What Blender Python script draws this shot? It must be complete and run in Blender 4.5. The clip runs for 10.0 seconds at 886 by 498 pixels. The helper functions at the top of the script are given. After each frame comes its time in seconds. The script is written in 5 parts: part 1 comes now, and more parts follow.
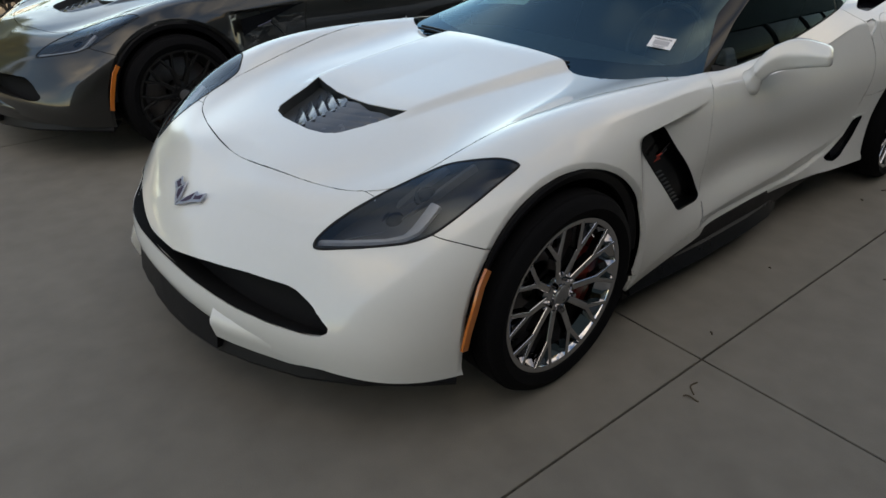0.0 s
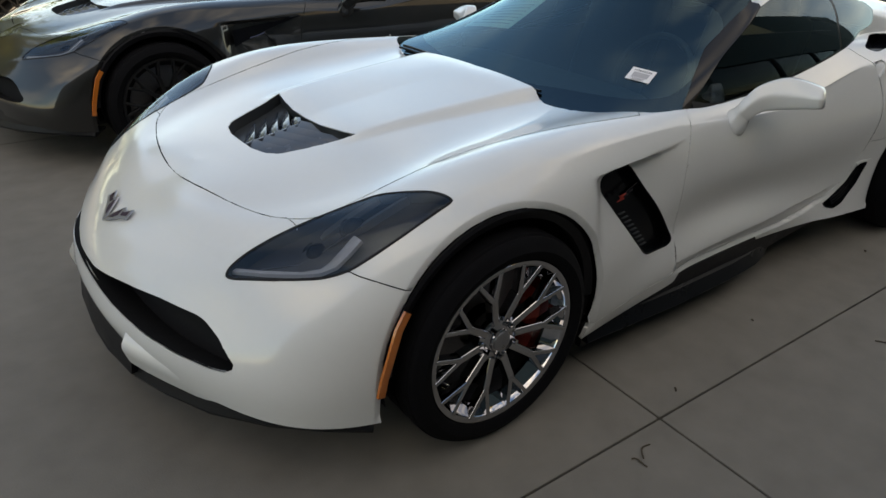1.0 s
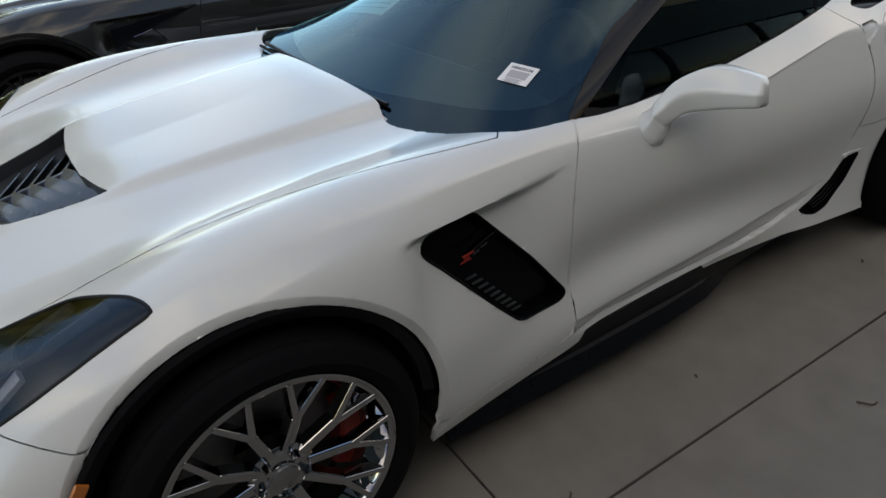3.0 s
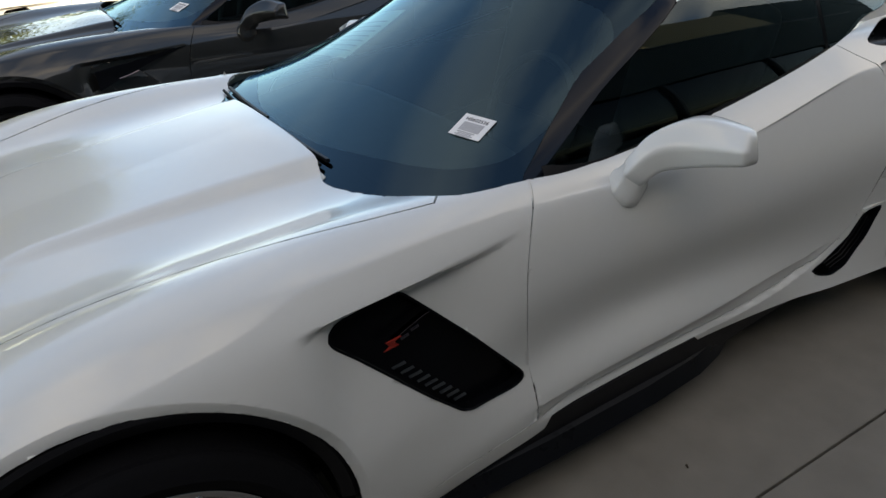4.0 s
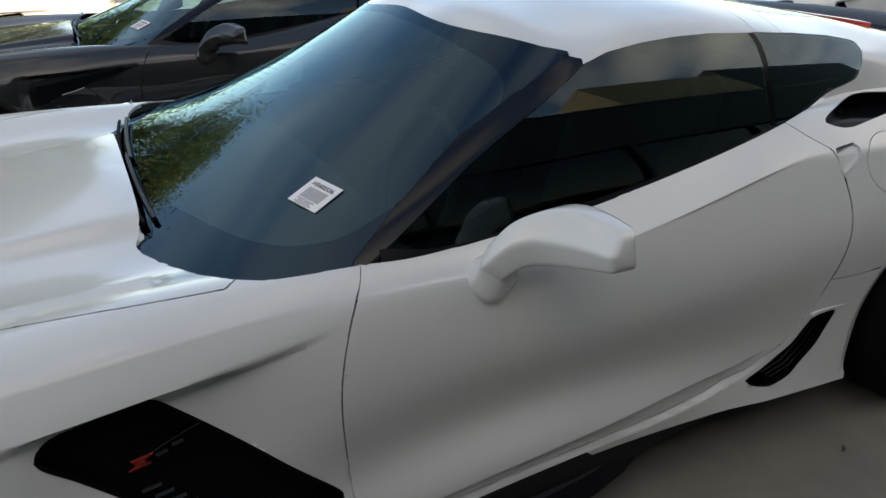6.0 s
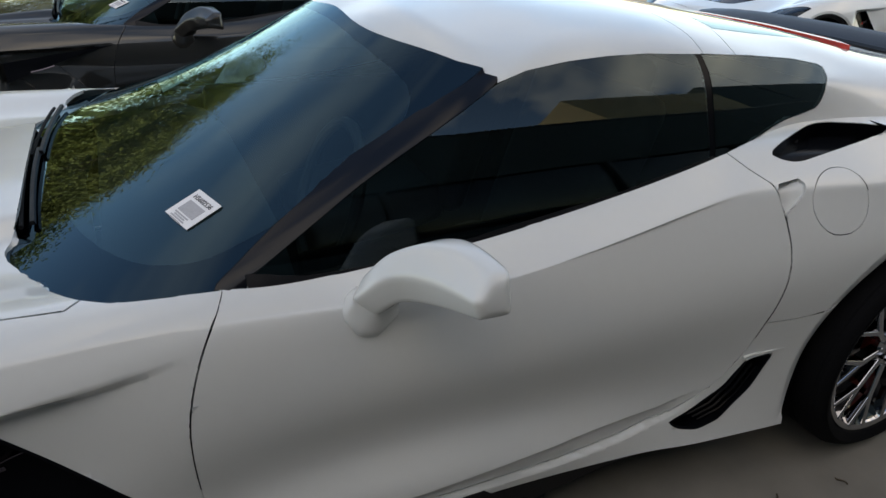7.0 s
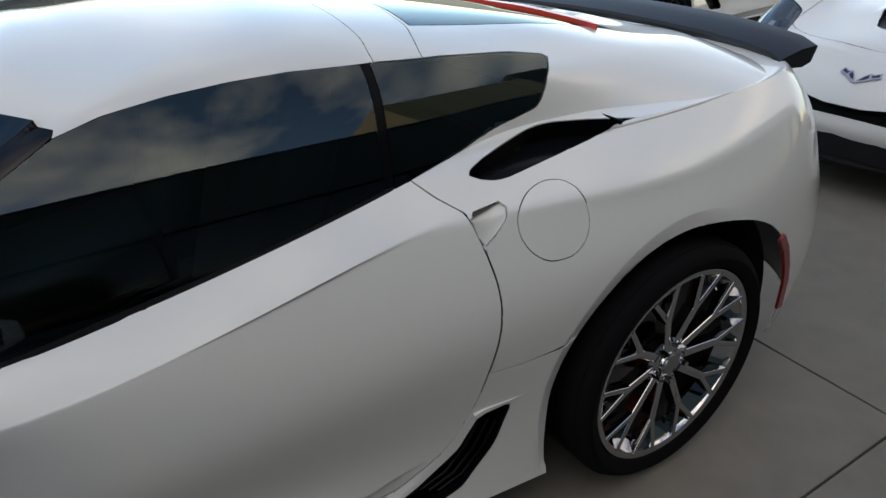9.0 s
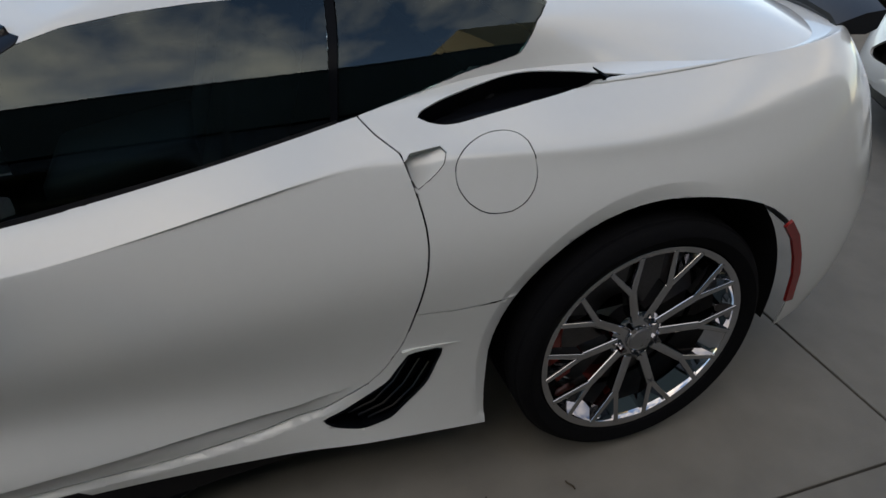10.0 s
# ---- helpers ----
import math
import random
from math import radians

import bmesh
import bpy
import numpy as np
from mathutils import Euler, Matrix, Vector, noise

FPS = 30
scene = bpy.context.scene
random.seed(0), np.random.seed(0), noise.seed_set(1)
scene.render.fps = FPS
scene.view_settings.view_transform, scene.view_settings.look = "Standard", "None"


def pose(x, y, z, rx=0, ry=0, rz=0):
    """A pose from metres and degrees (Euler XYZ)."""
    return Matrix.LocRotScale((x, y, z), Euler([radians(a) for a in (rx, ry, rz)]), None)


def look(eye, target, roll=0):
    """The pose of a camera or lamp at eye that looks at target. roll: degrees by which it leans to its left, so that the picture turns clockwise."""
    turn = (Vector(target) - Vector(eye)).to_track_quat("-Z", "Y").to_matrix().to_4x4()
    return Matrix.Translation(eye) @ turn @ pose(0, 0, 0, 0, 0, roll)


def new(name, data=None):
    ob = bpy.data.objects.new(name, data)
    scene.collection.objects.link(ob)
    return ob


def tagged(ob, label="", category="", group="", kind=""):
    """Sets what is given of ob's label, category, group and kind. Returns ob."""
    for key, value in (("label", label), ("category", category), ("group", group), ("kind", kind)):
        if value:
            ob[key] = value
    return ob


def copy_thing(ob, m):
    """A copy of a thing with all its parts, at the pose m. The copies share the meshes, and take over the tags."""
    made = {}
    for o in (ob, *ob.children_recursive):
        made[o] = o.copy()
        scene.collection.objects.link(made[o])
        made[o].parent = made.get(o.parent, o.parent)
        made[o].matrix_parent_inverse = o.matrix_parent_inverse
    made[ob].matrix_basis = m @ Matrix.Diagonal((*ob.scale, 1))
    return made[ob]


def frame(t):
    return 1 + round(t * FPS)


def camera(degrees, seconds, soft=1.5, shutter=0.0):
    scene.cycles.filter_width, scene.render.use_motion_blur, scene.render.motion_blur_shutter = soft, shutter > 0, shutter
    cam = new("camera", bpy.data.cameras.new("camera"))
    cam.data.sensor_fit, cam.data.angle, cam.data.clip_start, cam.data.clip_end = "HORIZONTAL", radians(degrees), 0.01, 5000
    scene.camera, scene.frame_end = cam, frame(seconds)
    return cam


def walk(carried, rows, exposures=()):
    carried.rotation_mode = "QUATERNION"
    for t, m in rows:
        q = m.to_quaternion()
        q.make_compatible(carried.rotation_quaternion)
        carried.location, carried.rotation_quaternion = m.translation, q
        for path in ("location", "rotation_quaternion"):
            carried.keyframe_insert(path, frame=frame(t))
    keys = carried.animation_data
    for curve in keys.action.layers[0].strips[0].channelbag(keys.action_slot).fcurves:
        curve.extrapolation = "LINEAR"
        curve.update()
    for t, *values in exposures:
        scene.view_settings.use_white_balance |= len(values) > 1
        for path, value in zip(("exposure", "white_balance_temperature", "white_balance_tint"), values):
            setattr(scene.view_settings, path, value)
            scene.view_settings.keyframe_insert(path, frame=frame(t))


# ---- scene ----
cam = camera(67.1, 10.0)
EXPOSURES = [(0, 1.37, 8050, 7), (3, 1.37, 7880, 7.5), (4.5, 1.28, 7550, 8), (6, 1.30, 7600, 8), (8, 1.5, 7650, 8), (10, 1.49, 7600, 8)]
PATH = [
    (0, (-1.391, -1.938, 1.424), (-0.236, -0.627, 0.451), 0.8),
    (0.5, (-1.238, -2.0, 1.424), (-0.129, -0.591, 0.539), 4.4),
    (1, (-1.096, -1.992, 1.416), (0.01, -0.61, 0.484), 2.9),
    (1.5, (-0.939, -1.91, 1.373), (0.13, -0.57, 0.343), 1.7),
    (2, (-0.749, -1.856, 1.361), (0.291, -0.563, 0.245), -0.8),
    (2.5, (-0.482, -1.864, 1.391), (0.484, -0.456, 0.35), -1.0),
    (3, (-0.249, -1.86, 1.413), (0.723, -0.449, 0.382), -2.1),
    (3.2, (-0.164, -1.847, 1.42), (0.866, -0.446, 0.433), -1.2),
    (4.3, (0.137, -1.792, 1.376), (0.94, -0.23, 0.416), -2.5),
    (4.5, (0.185, -1.82, 1.367), (0.919, -0.231, 0.4), -0.9),
    (5, (0.339, -1.875, 1.417), (1.016, -0.281, 0.417), -0.1),
    (5.5, (0.405, -1.835, 1.392), (1.096, -0.193, 0.483), -2.6),
    (6, (0.561, -1.764, 1.388), (1.407, -0.185, 0.499), -0.1),
    (6.2, (0.627, -1.769, 1.4), (1.472, -0.187, 0.515), 0.4),
    (7.3, (0.944, -1.802, 1.433), (1.698, -0.206, 0.491), 2.7),
    (7.5, (1.017, -1.847, 1.427), (1.741, -0.224, 0.509), 1.8),
    (8, (1.179, -1.878, 1.444), (1.988, -0.338, 0.458), -1.7),
    (8.5, (1.374, -1.774, 1.451), (2.373, -0.292, 0.553), 0.4),
    (9, (1.519, -1.761, 1.434), (2.462, -0.286, 0.467), -1.9),
    (9.5, (1.742, -1.89, 1.425), (2.541, -0.328, 0.465), 1.1),
    (10, (1.882, -1.957, 1.43), (2.411, -0.375, 0.327), -1.5),
]
walk(cam, [(t, look(eye, target, roll)) for t, eye, target, roll in PATH], exposures=EXPOSURES)

# ---- light: low sun behind the building, open sky over the cars
SUN_ELEVATION, SUN_AZIMUTH = 30.0, 205.0   # degrees; azimuth clockwise from +y
world = bpy.data.worlds.new("sky_world")
scene.world = world
world.use_nodes = True
wn, wl = world.node_tree.nodes, world.node_tree.links
sky = wn.new("ShaderNodeTexSky")
sky.sky_type, sky.sun_disc = "NISHITA", False
sky.sun_elevation, sky.sun_rotation = radians(SUN_ELEVATION), radians(SUN_AZIMUTH)
sky.air_density, sky.dust_density, sky.ozone_density = 1.0, 0.3, 2.0
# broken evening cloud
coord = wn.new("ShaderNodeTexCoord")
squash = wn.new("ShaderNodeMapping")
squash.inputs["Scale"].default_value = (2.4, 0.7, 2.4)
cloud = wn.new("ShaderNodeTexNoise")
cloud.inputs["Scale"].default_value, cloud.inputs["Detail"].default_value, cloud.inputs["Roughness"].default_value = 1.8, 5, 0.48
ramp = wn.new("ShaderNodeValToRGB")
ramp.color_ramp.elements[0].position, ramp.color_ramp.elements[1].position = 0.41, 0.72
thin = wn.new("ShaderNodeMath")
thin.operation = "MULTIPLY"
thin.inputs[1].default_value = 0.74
# added: cloud thickens over the sun's half to light the flank, keeping +y blue
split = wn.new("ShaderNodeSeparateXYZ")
cloud_grade = wn.new("ShaderNodeMapRange")
cloud_grade.interpolation_type = "SMOOTHSTEP"
cloud_grade.inputs["From Min"].default_value, cloud_grade.inputs["From Max"].default_value = 0.55, -0.35
cloud_grade.inputs["To Min"].default_value, cloud_grade.inputs["To Max"].default_value = 0.22, 1.0
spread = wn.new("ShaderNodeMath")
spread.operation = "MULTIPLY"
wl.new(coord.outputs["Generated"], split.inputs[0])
wl.new(split.outputs["Y"], cloud_grade.inputs["Value"])
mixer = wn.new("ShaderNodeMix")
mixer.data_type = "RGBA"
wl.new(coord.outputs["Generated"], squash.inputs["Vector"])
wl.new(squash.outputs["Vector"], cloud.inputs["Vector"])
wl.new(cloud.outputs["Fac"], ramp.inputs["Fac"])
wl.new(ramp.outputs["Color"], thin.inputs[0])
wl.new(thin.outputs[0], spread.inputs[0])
wl.new(cloud_grade.outputs[0], spread.inputs[1])
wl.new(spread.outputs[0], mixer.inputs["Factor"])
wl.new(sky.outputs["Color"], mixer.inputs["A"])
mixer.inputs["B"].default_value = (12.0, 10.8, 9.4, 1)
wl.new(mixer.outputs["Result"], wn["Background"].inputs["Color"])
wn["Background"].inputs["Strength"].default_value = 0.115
sun = new("sun", bpy.data.lights.new("sun", "SUN"))
sun.data.energy, sun.data.angle, sun.data.color = 3.5, radians(0.6), (1.0, 0.86, 0.68)
away = Vector((math.sin(radians(SUN_AZIMUTH)) * math.cos(radians(SUN_ELEVATION)), math.cos(radians(SUN_AZIMUTH)) * math.cos(radians(SUN_ELEVATION)), math.sin(radians(SUN_ELEVATION))))
sun.matrix_world = look(away * 50, (0, 0, 0))


# ---- materials
def material(name, base, rough=0.5, metal=0.0, coat=0.0, coat_rough=0.03, vary=0.0, scale=8.0, bump=0.0, bump_scale=200.0, ior=1.45, spec=0.5, wear=0.08):
    """A surface with mottling at two sizes, roughness wear and fine relief."""
    m = bpy.data.materials.new(name)
    m.use_nodes = True
    n, l = m.node_tree.nodes, m.node_tree.links
    p = n["Principled BSDF"]
    p.inputs["Base Color"].default_value = (*base, 1)
    p.inputs["Roughness"].default_value, p.inputs["Metallic"].default_value, p.inputs["IOR"].default_value = rough, metal, ior
    p.inputs["Coat Weight"].default_value, p.inputs["Coat Roughness"].default_value = coat, coat_rough
    p.inputs["Specular IOR Level"].default_value = spec
    where = n.new("ShaderNodeTexCoord")
    if vary:
        a, b = n.new("ShaderNodeTexNoise"), n.new("ShaderNodeTexNoise")
        a.inputs["Scale"].default_value, a.inputs["Detail"].default_value = scale, 4
        b.inputs["Scale"].default_value, b.inputs["Detail"].default_value = scale * 9, 3
        add = n.new("ShaderNodeMath")
        add.operation = "ADD"
        shift = n.new("ShaderNodeMapRange")
        shift.inputs["From Min"].default_value, shift.inputs["From Max"].default_value = 0.6, 1.4
        shift.inputs["To Min"].default_value, shift.inputs["To Max"].default_value = 1 - vary, 1 + vary
        tone = n.new("ShaderNodeMix")
        tone.data_type, tone.blend_type = "RGBA", "MULTIPLY"
        tone.inputs["Factor"].default_value = 1
        tone.inputs["A"].default_value = (*base, 1)
        for t in (a, b):
            l.new(where.outputs["Object"], t.inputs["Vector"])
        l.new(a.outputs["Fac"], add.inputs[0])
        l.new(b.outputs["Fac"], add.inputs[1])
        l.new(add.outputs[0], shift.inputs["Value"])
        l.new(shift.outputs[0], tone.inputs["B"])
        l.new(tone.outputs["Result"], p.inputs["Base Color"])
        worn = n.new("ShaderNodeMapRange")
        worn.inputs["To Min"].default_value, worn.inputs["To Max"].default_value = max(rough - wear, 0.02), min(rough + wear, 1)
        l.new(a.outputs["Fac"], worn.inputs["Value"])
        l.new(worn.outputs[0], p.inputs["Roughness"])
    if bump:
        c, d = n.new("ShaderNodeTexNoise"), n.new("ShaderNodeBump")
        c.inputs["Scale"].default_value, c.inputs["Detail"].default_value = bump_scale, 4
        d.inputs["Strength"].default_value, d.inputs["Distance"].default_value = bump, 0.002
        l.new(where.outputs["Object"], c.inputs["Vector"])
        l.new(c.outputs["Fac"], d.inputs["Height"])
        l.new(d.outputs["Normal"], p.inputs["Normal"])
    return m


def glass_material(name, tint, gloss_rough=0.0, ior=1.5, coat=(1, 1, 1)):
    """Thin tinted glass: what lies behind, dimmed, under a Fresnel reflection; coat colours that reflection."""
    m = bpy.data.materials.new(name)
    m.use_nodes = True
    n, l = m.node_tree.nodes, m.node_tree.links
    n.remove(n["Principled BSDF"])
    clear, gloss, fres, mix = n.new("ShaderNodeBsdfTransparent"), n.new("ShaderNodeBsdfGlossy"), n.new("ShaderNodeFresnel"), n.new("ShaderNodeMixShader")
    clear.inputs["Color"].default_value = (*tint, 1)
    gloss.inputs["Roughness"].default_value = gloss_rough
    # colour painted into the reflected light, no film on the glass
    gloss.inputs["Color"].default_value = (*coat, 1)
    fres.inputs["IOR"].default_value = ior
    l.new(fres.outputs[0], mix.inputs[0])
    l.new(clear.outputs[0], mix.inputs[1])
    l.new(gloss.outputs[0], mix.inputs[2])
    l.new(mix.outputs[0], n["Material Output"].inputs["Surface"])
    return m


PAINT_WHITE = material("white_paint", (0.688, 0.695, 0.685), 0.30, coat=1.0, coat_rough=0.028, vary=0.012, scale=5, bump=0.004, bump_scale=900, wear=0.01)
PAINT_GREY = material("graphite_paint", (0.021, 0.021, 0.0205), 0.38, metal=0.6, spec=0.3, coat=1.0, coat_rough=0.02, vary=0.05, scale=5, bump=0.006, bump_scale=900)
GLOSS_BLACK = material("gloss_black", (0.004, 0.0045, 0.006), 0.16, coat=0.0, vary=0.1, scale=10, spec=0.07)
PILLAR_BLACK = material("pillar_black", (0.004, 0.0045, 0.008), 0.10, vary=0.1, scale=10, spec=0.32)
SKIRT_BLACK = material("skirt_black", (0.005, 0.006, 0.008), 0.30, vary=0.2, scale=14, spec=0.15)
SATIN_BLACK = material("satin_black", (0.009, 0.009, 0.011), 0.45, vary=0.15, scale=14, bump=0.15, bump_scale=700, spec=0.22)
MATT_BLACK = material("matt_black", (0.010, 0.010, 0.011), 0.8, vary=0.2, scale=14, spec=0.22)
LINER = material("wheel_liner_felt", (0.012, 0.012, 0.013), 0.9, vary=0.25, scale=20, bump=0.4, bump_scale=400, spec=0.22)
RUBBER = material("tyre_rubber", (0.004, 0.004, 0.005), 0.85, vary=0.18, scale=18, bump=0.3, bump_scale=300, spec=0.12)
CHROME = material("chrome", (0.45, 0.45, 0.47), 0.025, metal=1.0, vary=0.04, scale=20, wear=0.01)
BLACK_WHEEL = material("black_wheel", (0.010, 0.010, 0.011), 0.3, spec=0.3, coat=0.15, vary=0.1, scale=20)
STEEL = material("brake_steel", (0.20, 0.19, 0.19), 0.42, metal=1.0, vary=0.15, scale=25, bump=0.2, bump_scale=600)
CALIPER_RED = material("red_caliper", (0.42, 0.035, 0.02), 0.35, coat=0.3, vary=0.08, scale=20)
AMBER = material("amber_lens", (0.52, 0.15, 0.025), 0.16, coat=0.8, vary=0.06, scale=60)
RED_LENS = material("red_lens", (0.25, 0.018, 0.018), 0.18, coat=0.8, vary=0.06, scale=60)
LAMP_WHITE = material("light_guide", (0.46, 0.47, 0.49), 0.25, coat=0.5, vary=0.08, scale=60)
LAMP_GREY = material("lamp_housing", (0.045, 0.043, 0.042), 0.35, metal=0.3, vary=0.15, scale=20)
LEATHER = material("dark_leather", (0.03, 0.03, 0.032), 0.6, vary=0.2, scale=20, bump=0.3, bump_scale=350)
CARD = material("white_card", (0.80, 0.79, 0.80), 0.6, vary=0.03, scale=50)
GREEN_CARD = material("pale_green_card", (0.72, 0.84, 0.77), 0.6, vary=0.05, scale=30)
PRINT = material("dark_print", (0.10, 0.10, 0.12), 0.7, vary=0.1, scale=60)
PRINT_GREY = material("grey_print", (0.42, 0.41, 0.43), 0.7, vary=0.15, scale=200)
BADGE_RED = material("badge_red", (0.36, 0.03, 0.02), 0.3, vary=0.05, scale=60)
BRAKE_RED = material("brake_light_red", (0.62, 0.05, 0.03), 0.25, coat=0.5, vary=0.06, scale=40)
DARK_CHROME = material("dark_chrome", (0.10, 0.09, 0.11), 0.12, metal=1.0, vary=0.1, scale=60)
EMBLEM = material("emblem_silver", (0.50, 0.49, 0.54), 0.30, metal=1.0, vary=0.06, scale=60)
SPOILER = material("spoiler_black", (0.008, 0.009, 0.013), 0.33, coat=0.2, coat_rough=0.15, vary=0.15, scale=14, bump=0.1, bump_scale=700)
VENT_BLACK = material("vent_plastic", (0.030, 0.034, 0.038), 0.32, vary=0.15, scale=20)
BARREL = material("wheel_barrel", (0.34, 0.335, 0.34), 0.09, metal=1.0, vary=0.08, scale=20, wear=0.03)
LAMP_SILVER = material("lamp_silver", (0.17, 0.165, 0.16), 0.35, metal=0.6, vary=0.1, scale=40)
LOUVRE = material("louvre_plastic", (0.070, 0.085, 0.110), 0.25, coat=1.0, coat_rough=0.06, vary=0.1, scale=20)
INLAY = material("badge_inlay", (0.09, 0.06, 0.10), 0.3, metal=0.8, vary=0.1, scale=60)
BADGE_GREY = material("badge_grey", (0.30, 0.30, 0.31), 0.3, metal=0.8, vary=0.05, scale=60)
# blue put into the reflections so the mirrored sky reads teal
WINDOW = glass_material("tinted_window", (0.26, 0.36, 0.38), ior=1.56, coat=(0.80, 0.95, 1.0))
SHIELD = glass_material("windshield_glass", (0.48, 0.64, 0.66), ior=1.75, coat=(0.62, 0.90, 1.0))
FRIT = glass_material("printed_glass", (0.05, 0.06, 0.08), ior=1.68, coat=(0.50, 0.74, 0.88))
LENS = glass_material("clear_lens", (0.86, 0.88, 0.92), ior=1.5, coat=(0.75, 0.88, 1.0))
# ---- car surfaces: rails run from the nose's middle round the side to the tail's middle (x back from the front axle, half width, height)
R_BOTTOM = [(-0.857, 0, 0.29), (-0.815, 0.361, 0.276), (-0.69, 0.664, 0.249), (-0.42, 0.881, 0.219), (0, 0.937, 0.201), (0.4, 0.892, 0.184), (0.9, 0.868, 0.213), (1.5, 0.872, 0.228), (2.1, 0.912, 0.2), (2.71, 0.962, 0.202), (3.1, 0.949, 0.252), (3.4, 0.823, 0.276), (3.53, 0.451, 0.28), (3.55, 0, 0.26)]
R_SILL = [(-0.866, 0, 0.33), (-0.825, 0.36, 0.326), (-0.695, 0.666, 0.319), (-0.42, 0.886, 0.319), (0, 0.946, 0.322), (0.42, 0.909, 0.26), (0.9, 0.872, 0.308), (1.5, 0.876, 0.313), (2.1, 0.896, 0.269), (2.71, 0.972, 0.303), (3.1, 0.961, 0.333), (3.42, 0.84, 0.357), (3.56, 0.449, 0.36), (3.58, 0, 0.34)]
R_LOW = [(-0.853, 0, 0.39), (-0.811, 0.358, 0.396), (-0.69, 0.638, 0.398), (-0.42, 0.881, 0.429), (0, 0.951, 0.452), (0.42, 0.913, 0.401), (0.9, 0.838, 0.418), (1.5, 0.838, 0.418), (2.1, 0.883, 0.399), (2.71, 0.976, 0.454), (3.1, 0.966, 0.453), (3.44, 0.844, 0.478), (3.58, 0.446, 0.48), (3.6, 0, 0.46)]
R_MID = [(-0.845, 0, 0.44), (-0.775, 0.357, 0.456), (-0.66, 0.615, 0.467), (-0.4, 0.867, 0.529), (0, 0.944, 0.602), (0.42, 0.906, 0.551), (0.9, 0.841, 0.548), (1.5, 0.851, 0.548), (2.1, 0.891, 0.55), (2.71, 0.969, 0.604), (3.1, 0.954, 0.603), (3.45, 0.828, 0.617), (3.585, 0.442, 0.61), (3.6, 0, 0.59)]
R_HIGH = [(-0.79, 0, 0.515), (-0.72, 0.326, 0.529), (-0.63, 0.568, 0.545), (-0.35, 0.843, 0.618), (0, 0.909, 0.701), (0.42, 0.885, 0.68), (0.9, 0.825, 0.677), (1.5, 0.841, 0.668), (2.1, 0.874, 0.7), (2.71, 0.942, 0.743), (3.1, 0.922, 0.752), (3.42, 0.801, 0.766), (3.56, 0.438, 0.76), (3.57, 0, 0.74)]
R_SHOULDER = [(-0.72, 0, 0.567), (-0.665, 0.295, 0.583), (-0.59, 0.522, 0.598), (-0.3, 0.784, 0.696), (0, 0.841, 0.773), (0.42, 0.83, 0.788), (0.9, 0.781, 0.776), (1.5, 0.806, 0.763), (2.1, 0.805, 0.848), (2.71, 0.877, 0.86), (3.1, 0.856, 0.889), (3.36, 0.765, 0.905), (3.47, 0.435, 0.89), (3.48, 0, 0.87)]
R_UNDER = [(-0.736, 0, 0.557), (-0.677, 0.303, 0.571), (-0.6, 0.533, 0.587), (-0.309, 0.801, 0.682), (0, 0.858, 0.76), (0.42, 0.847, 0.766), (0.899, 0.789, 0.766), (1.5, 0.8095, 0.756), (2.1, 0.813, 0.834), (2.71, 0.896, 0.837), (3.1, 0.875, 0.86), (3.374, 0.778, 0.876), (3.491, 0.438, 0.859), (3.499, 0, 0.837)]
R_OVER = [(-0.707, 0, 0.575), (-0.658, 0.289, 0.591), (-0.582, 0.512, 0.606), (-0.292, 0.765, 0.707), (0, 0.819, 0.787), (0.42, 0.814, 0.805), (0.901, 0.7765, 0.781), (1.5, 0.799, 0.7675), (2.1, 0.793, 0.859), (2.71, 0.776, 0.916), (3.1, 0.797, 0.935), (3.35, 0.73, 0.947), (3.458, 0.432, 0.909), (3.471, 0, 0.891)]
R_CREST = [(-0.66, 0, 0.6), (-0.63, 0.265, 0.617), (-0.55, 0.471, 0.631), (-0.27, 0.684, 0.719), (0, 0.734, 0.801), (0.42, 0.743, 0.829), (0.9, 0.734, 0.813), (1.5, 0.734, 0.813), (2.1, 0.71, 0.908), (2.71, 0.754, 0.93), (3.1, 0.772, 0.949), (3.33, 0.703, 0.963), (3.42, 0.404, 0.963), (3.43, 0, 0.945)]
R_VALLEY = [(-0.6, 0, 0.628), (-0.58, 0.235, 0.64), (-0.49, 0.412, 0.653), (-0.24, 0.547, 0.713), (0, 0.584, 0.768), (0.42, 0.592, 0.806), (0.8, 0.601, 0.799), (1.5, 0.642, 0.789), (2.1, 0.618, 0.908), (2.71, 0.597, 0.947), (3.1, 0.597, 0.962), (3.3, 0.529, 0.964), (3.38, 0.337, 0.96), (3.39, 0, 0.945)]
R_BULGE = [(-0.55, 0, 0.649), (-0.53, 0.196, 0.658), (-0.43, 0.323, 0.674), (-0.21, 0.361, 0.722), (0, 0.37, 0.76), (0.42, 0.388, 0.793), (0.72, 0.407, 0.797), (1.4, 0.409, 0.778), (2.1, 0.406, 0.898), (2.71, 0.405, 0.938), (3.1, 0.404, 0.953), (3.25, 0.356, 0.956), (3.33, 0.24, 0.956), (3.34, 0, 0.945)]
R_CENTRE = [(-0.5, 0, 0.669), (-0.45, 0, 0.679), (-0.38, 0, 0.695), (-0.2, 0, 0.728), (0, 0, 0.755), (0.42, 0, 0.803), (0.65, 0, 0.812), (1.4, 0, 0.76), (2.1, 0, 0.88), (2.71, 0, 0.919), (3.1, 0, 0.934), (3.2, 0, 0.94), (3.28, 0, 0.945), (3.29, 0, 0.945)]
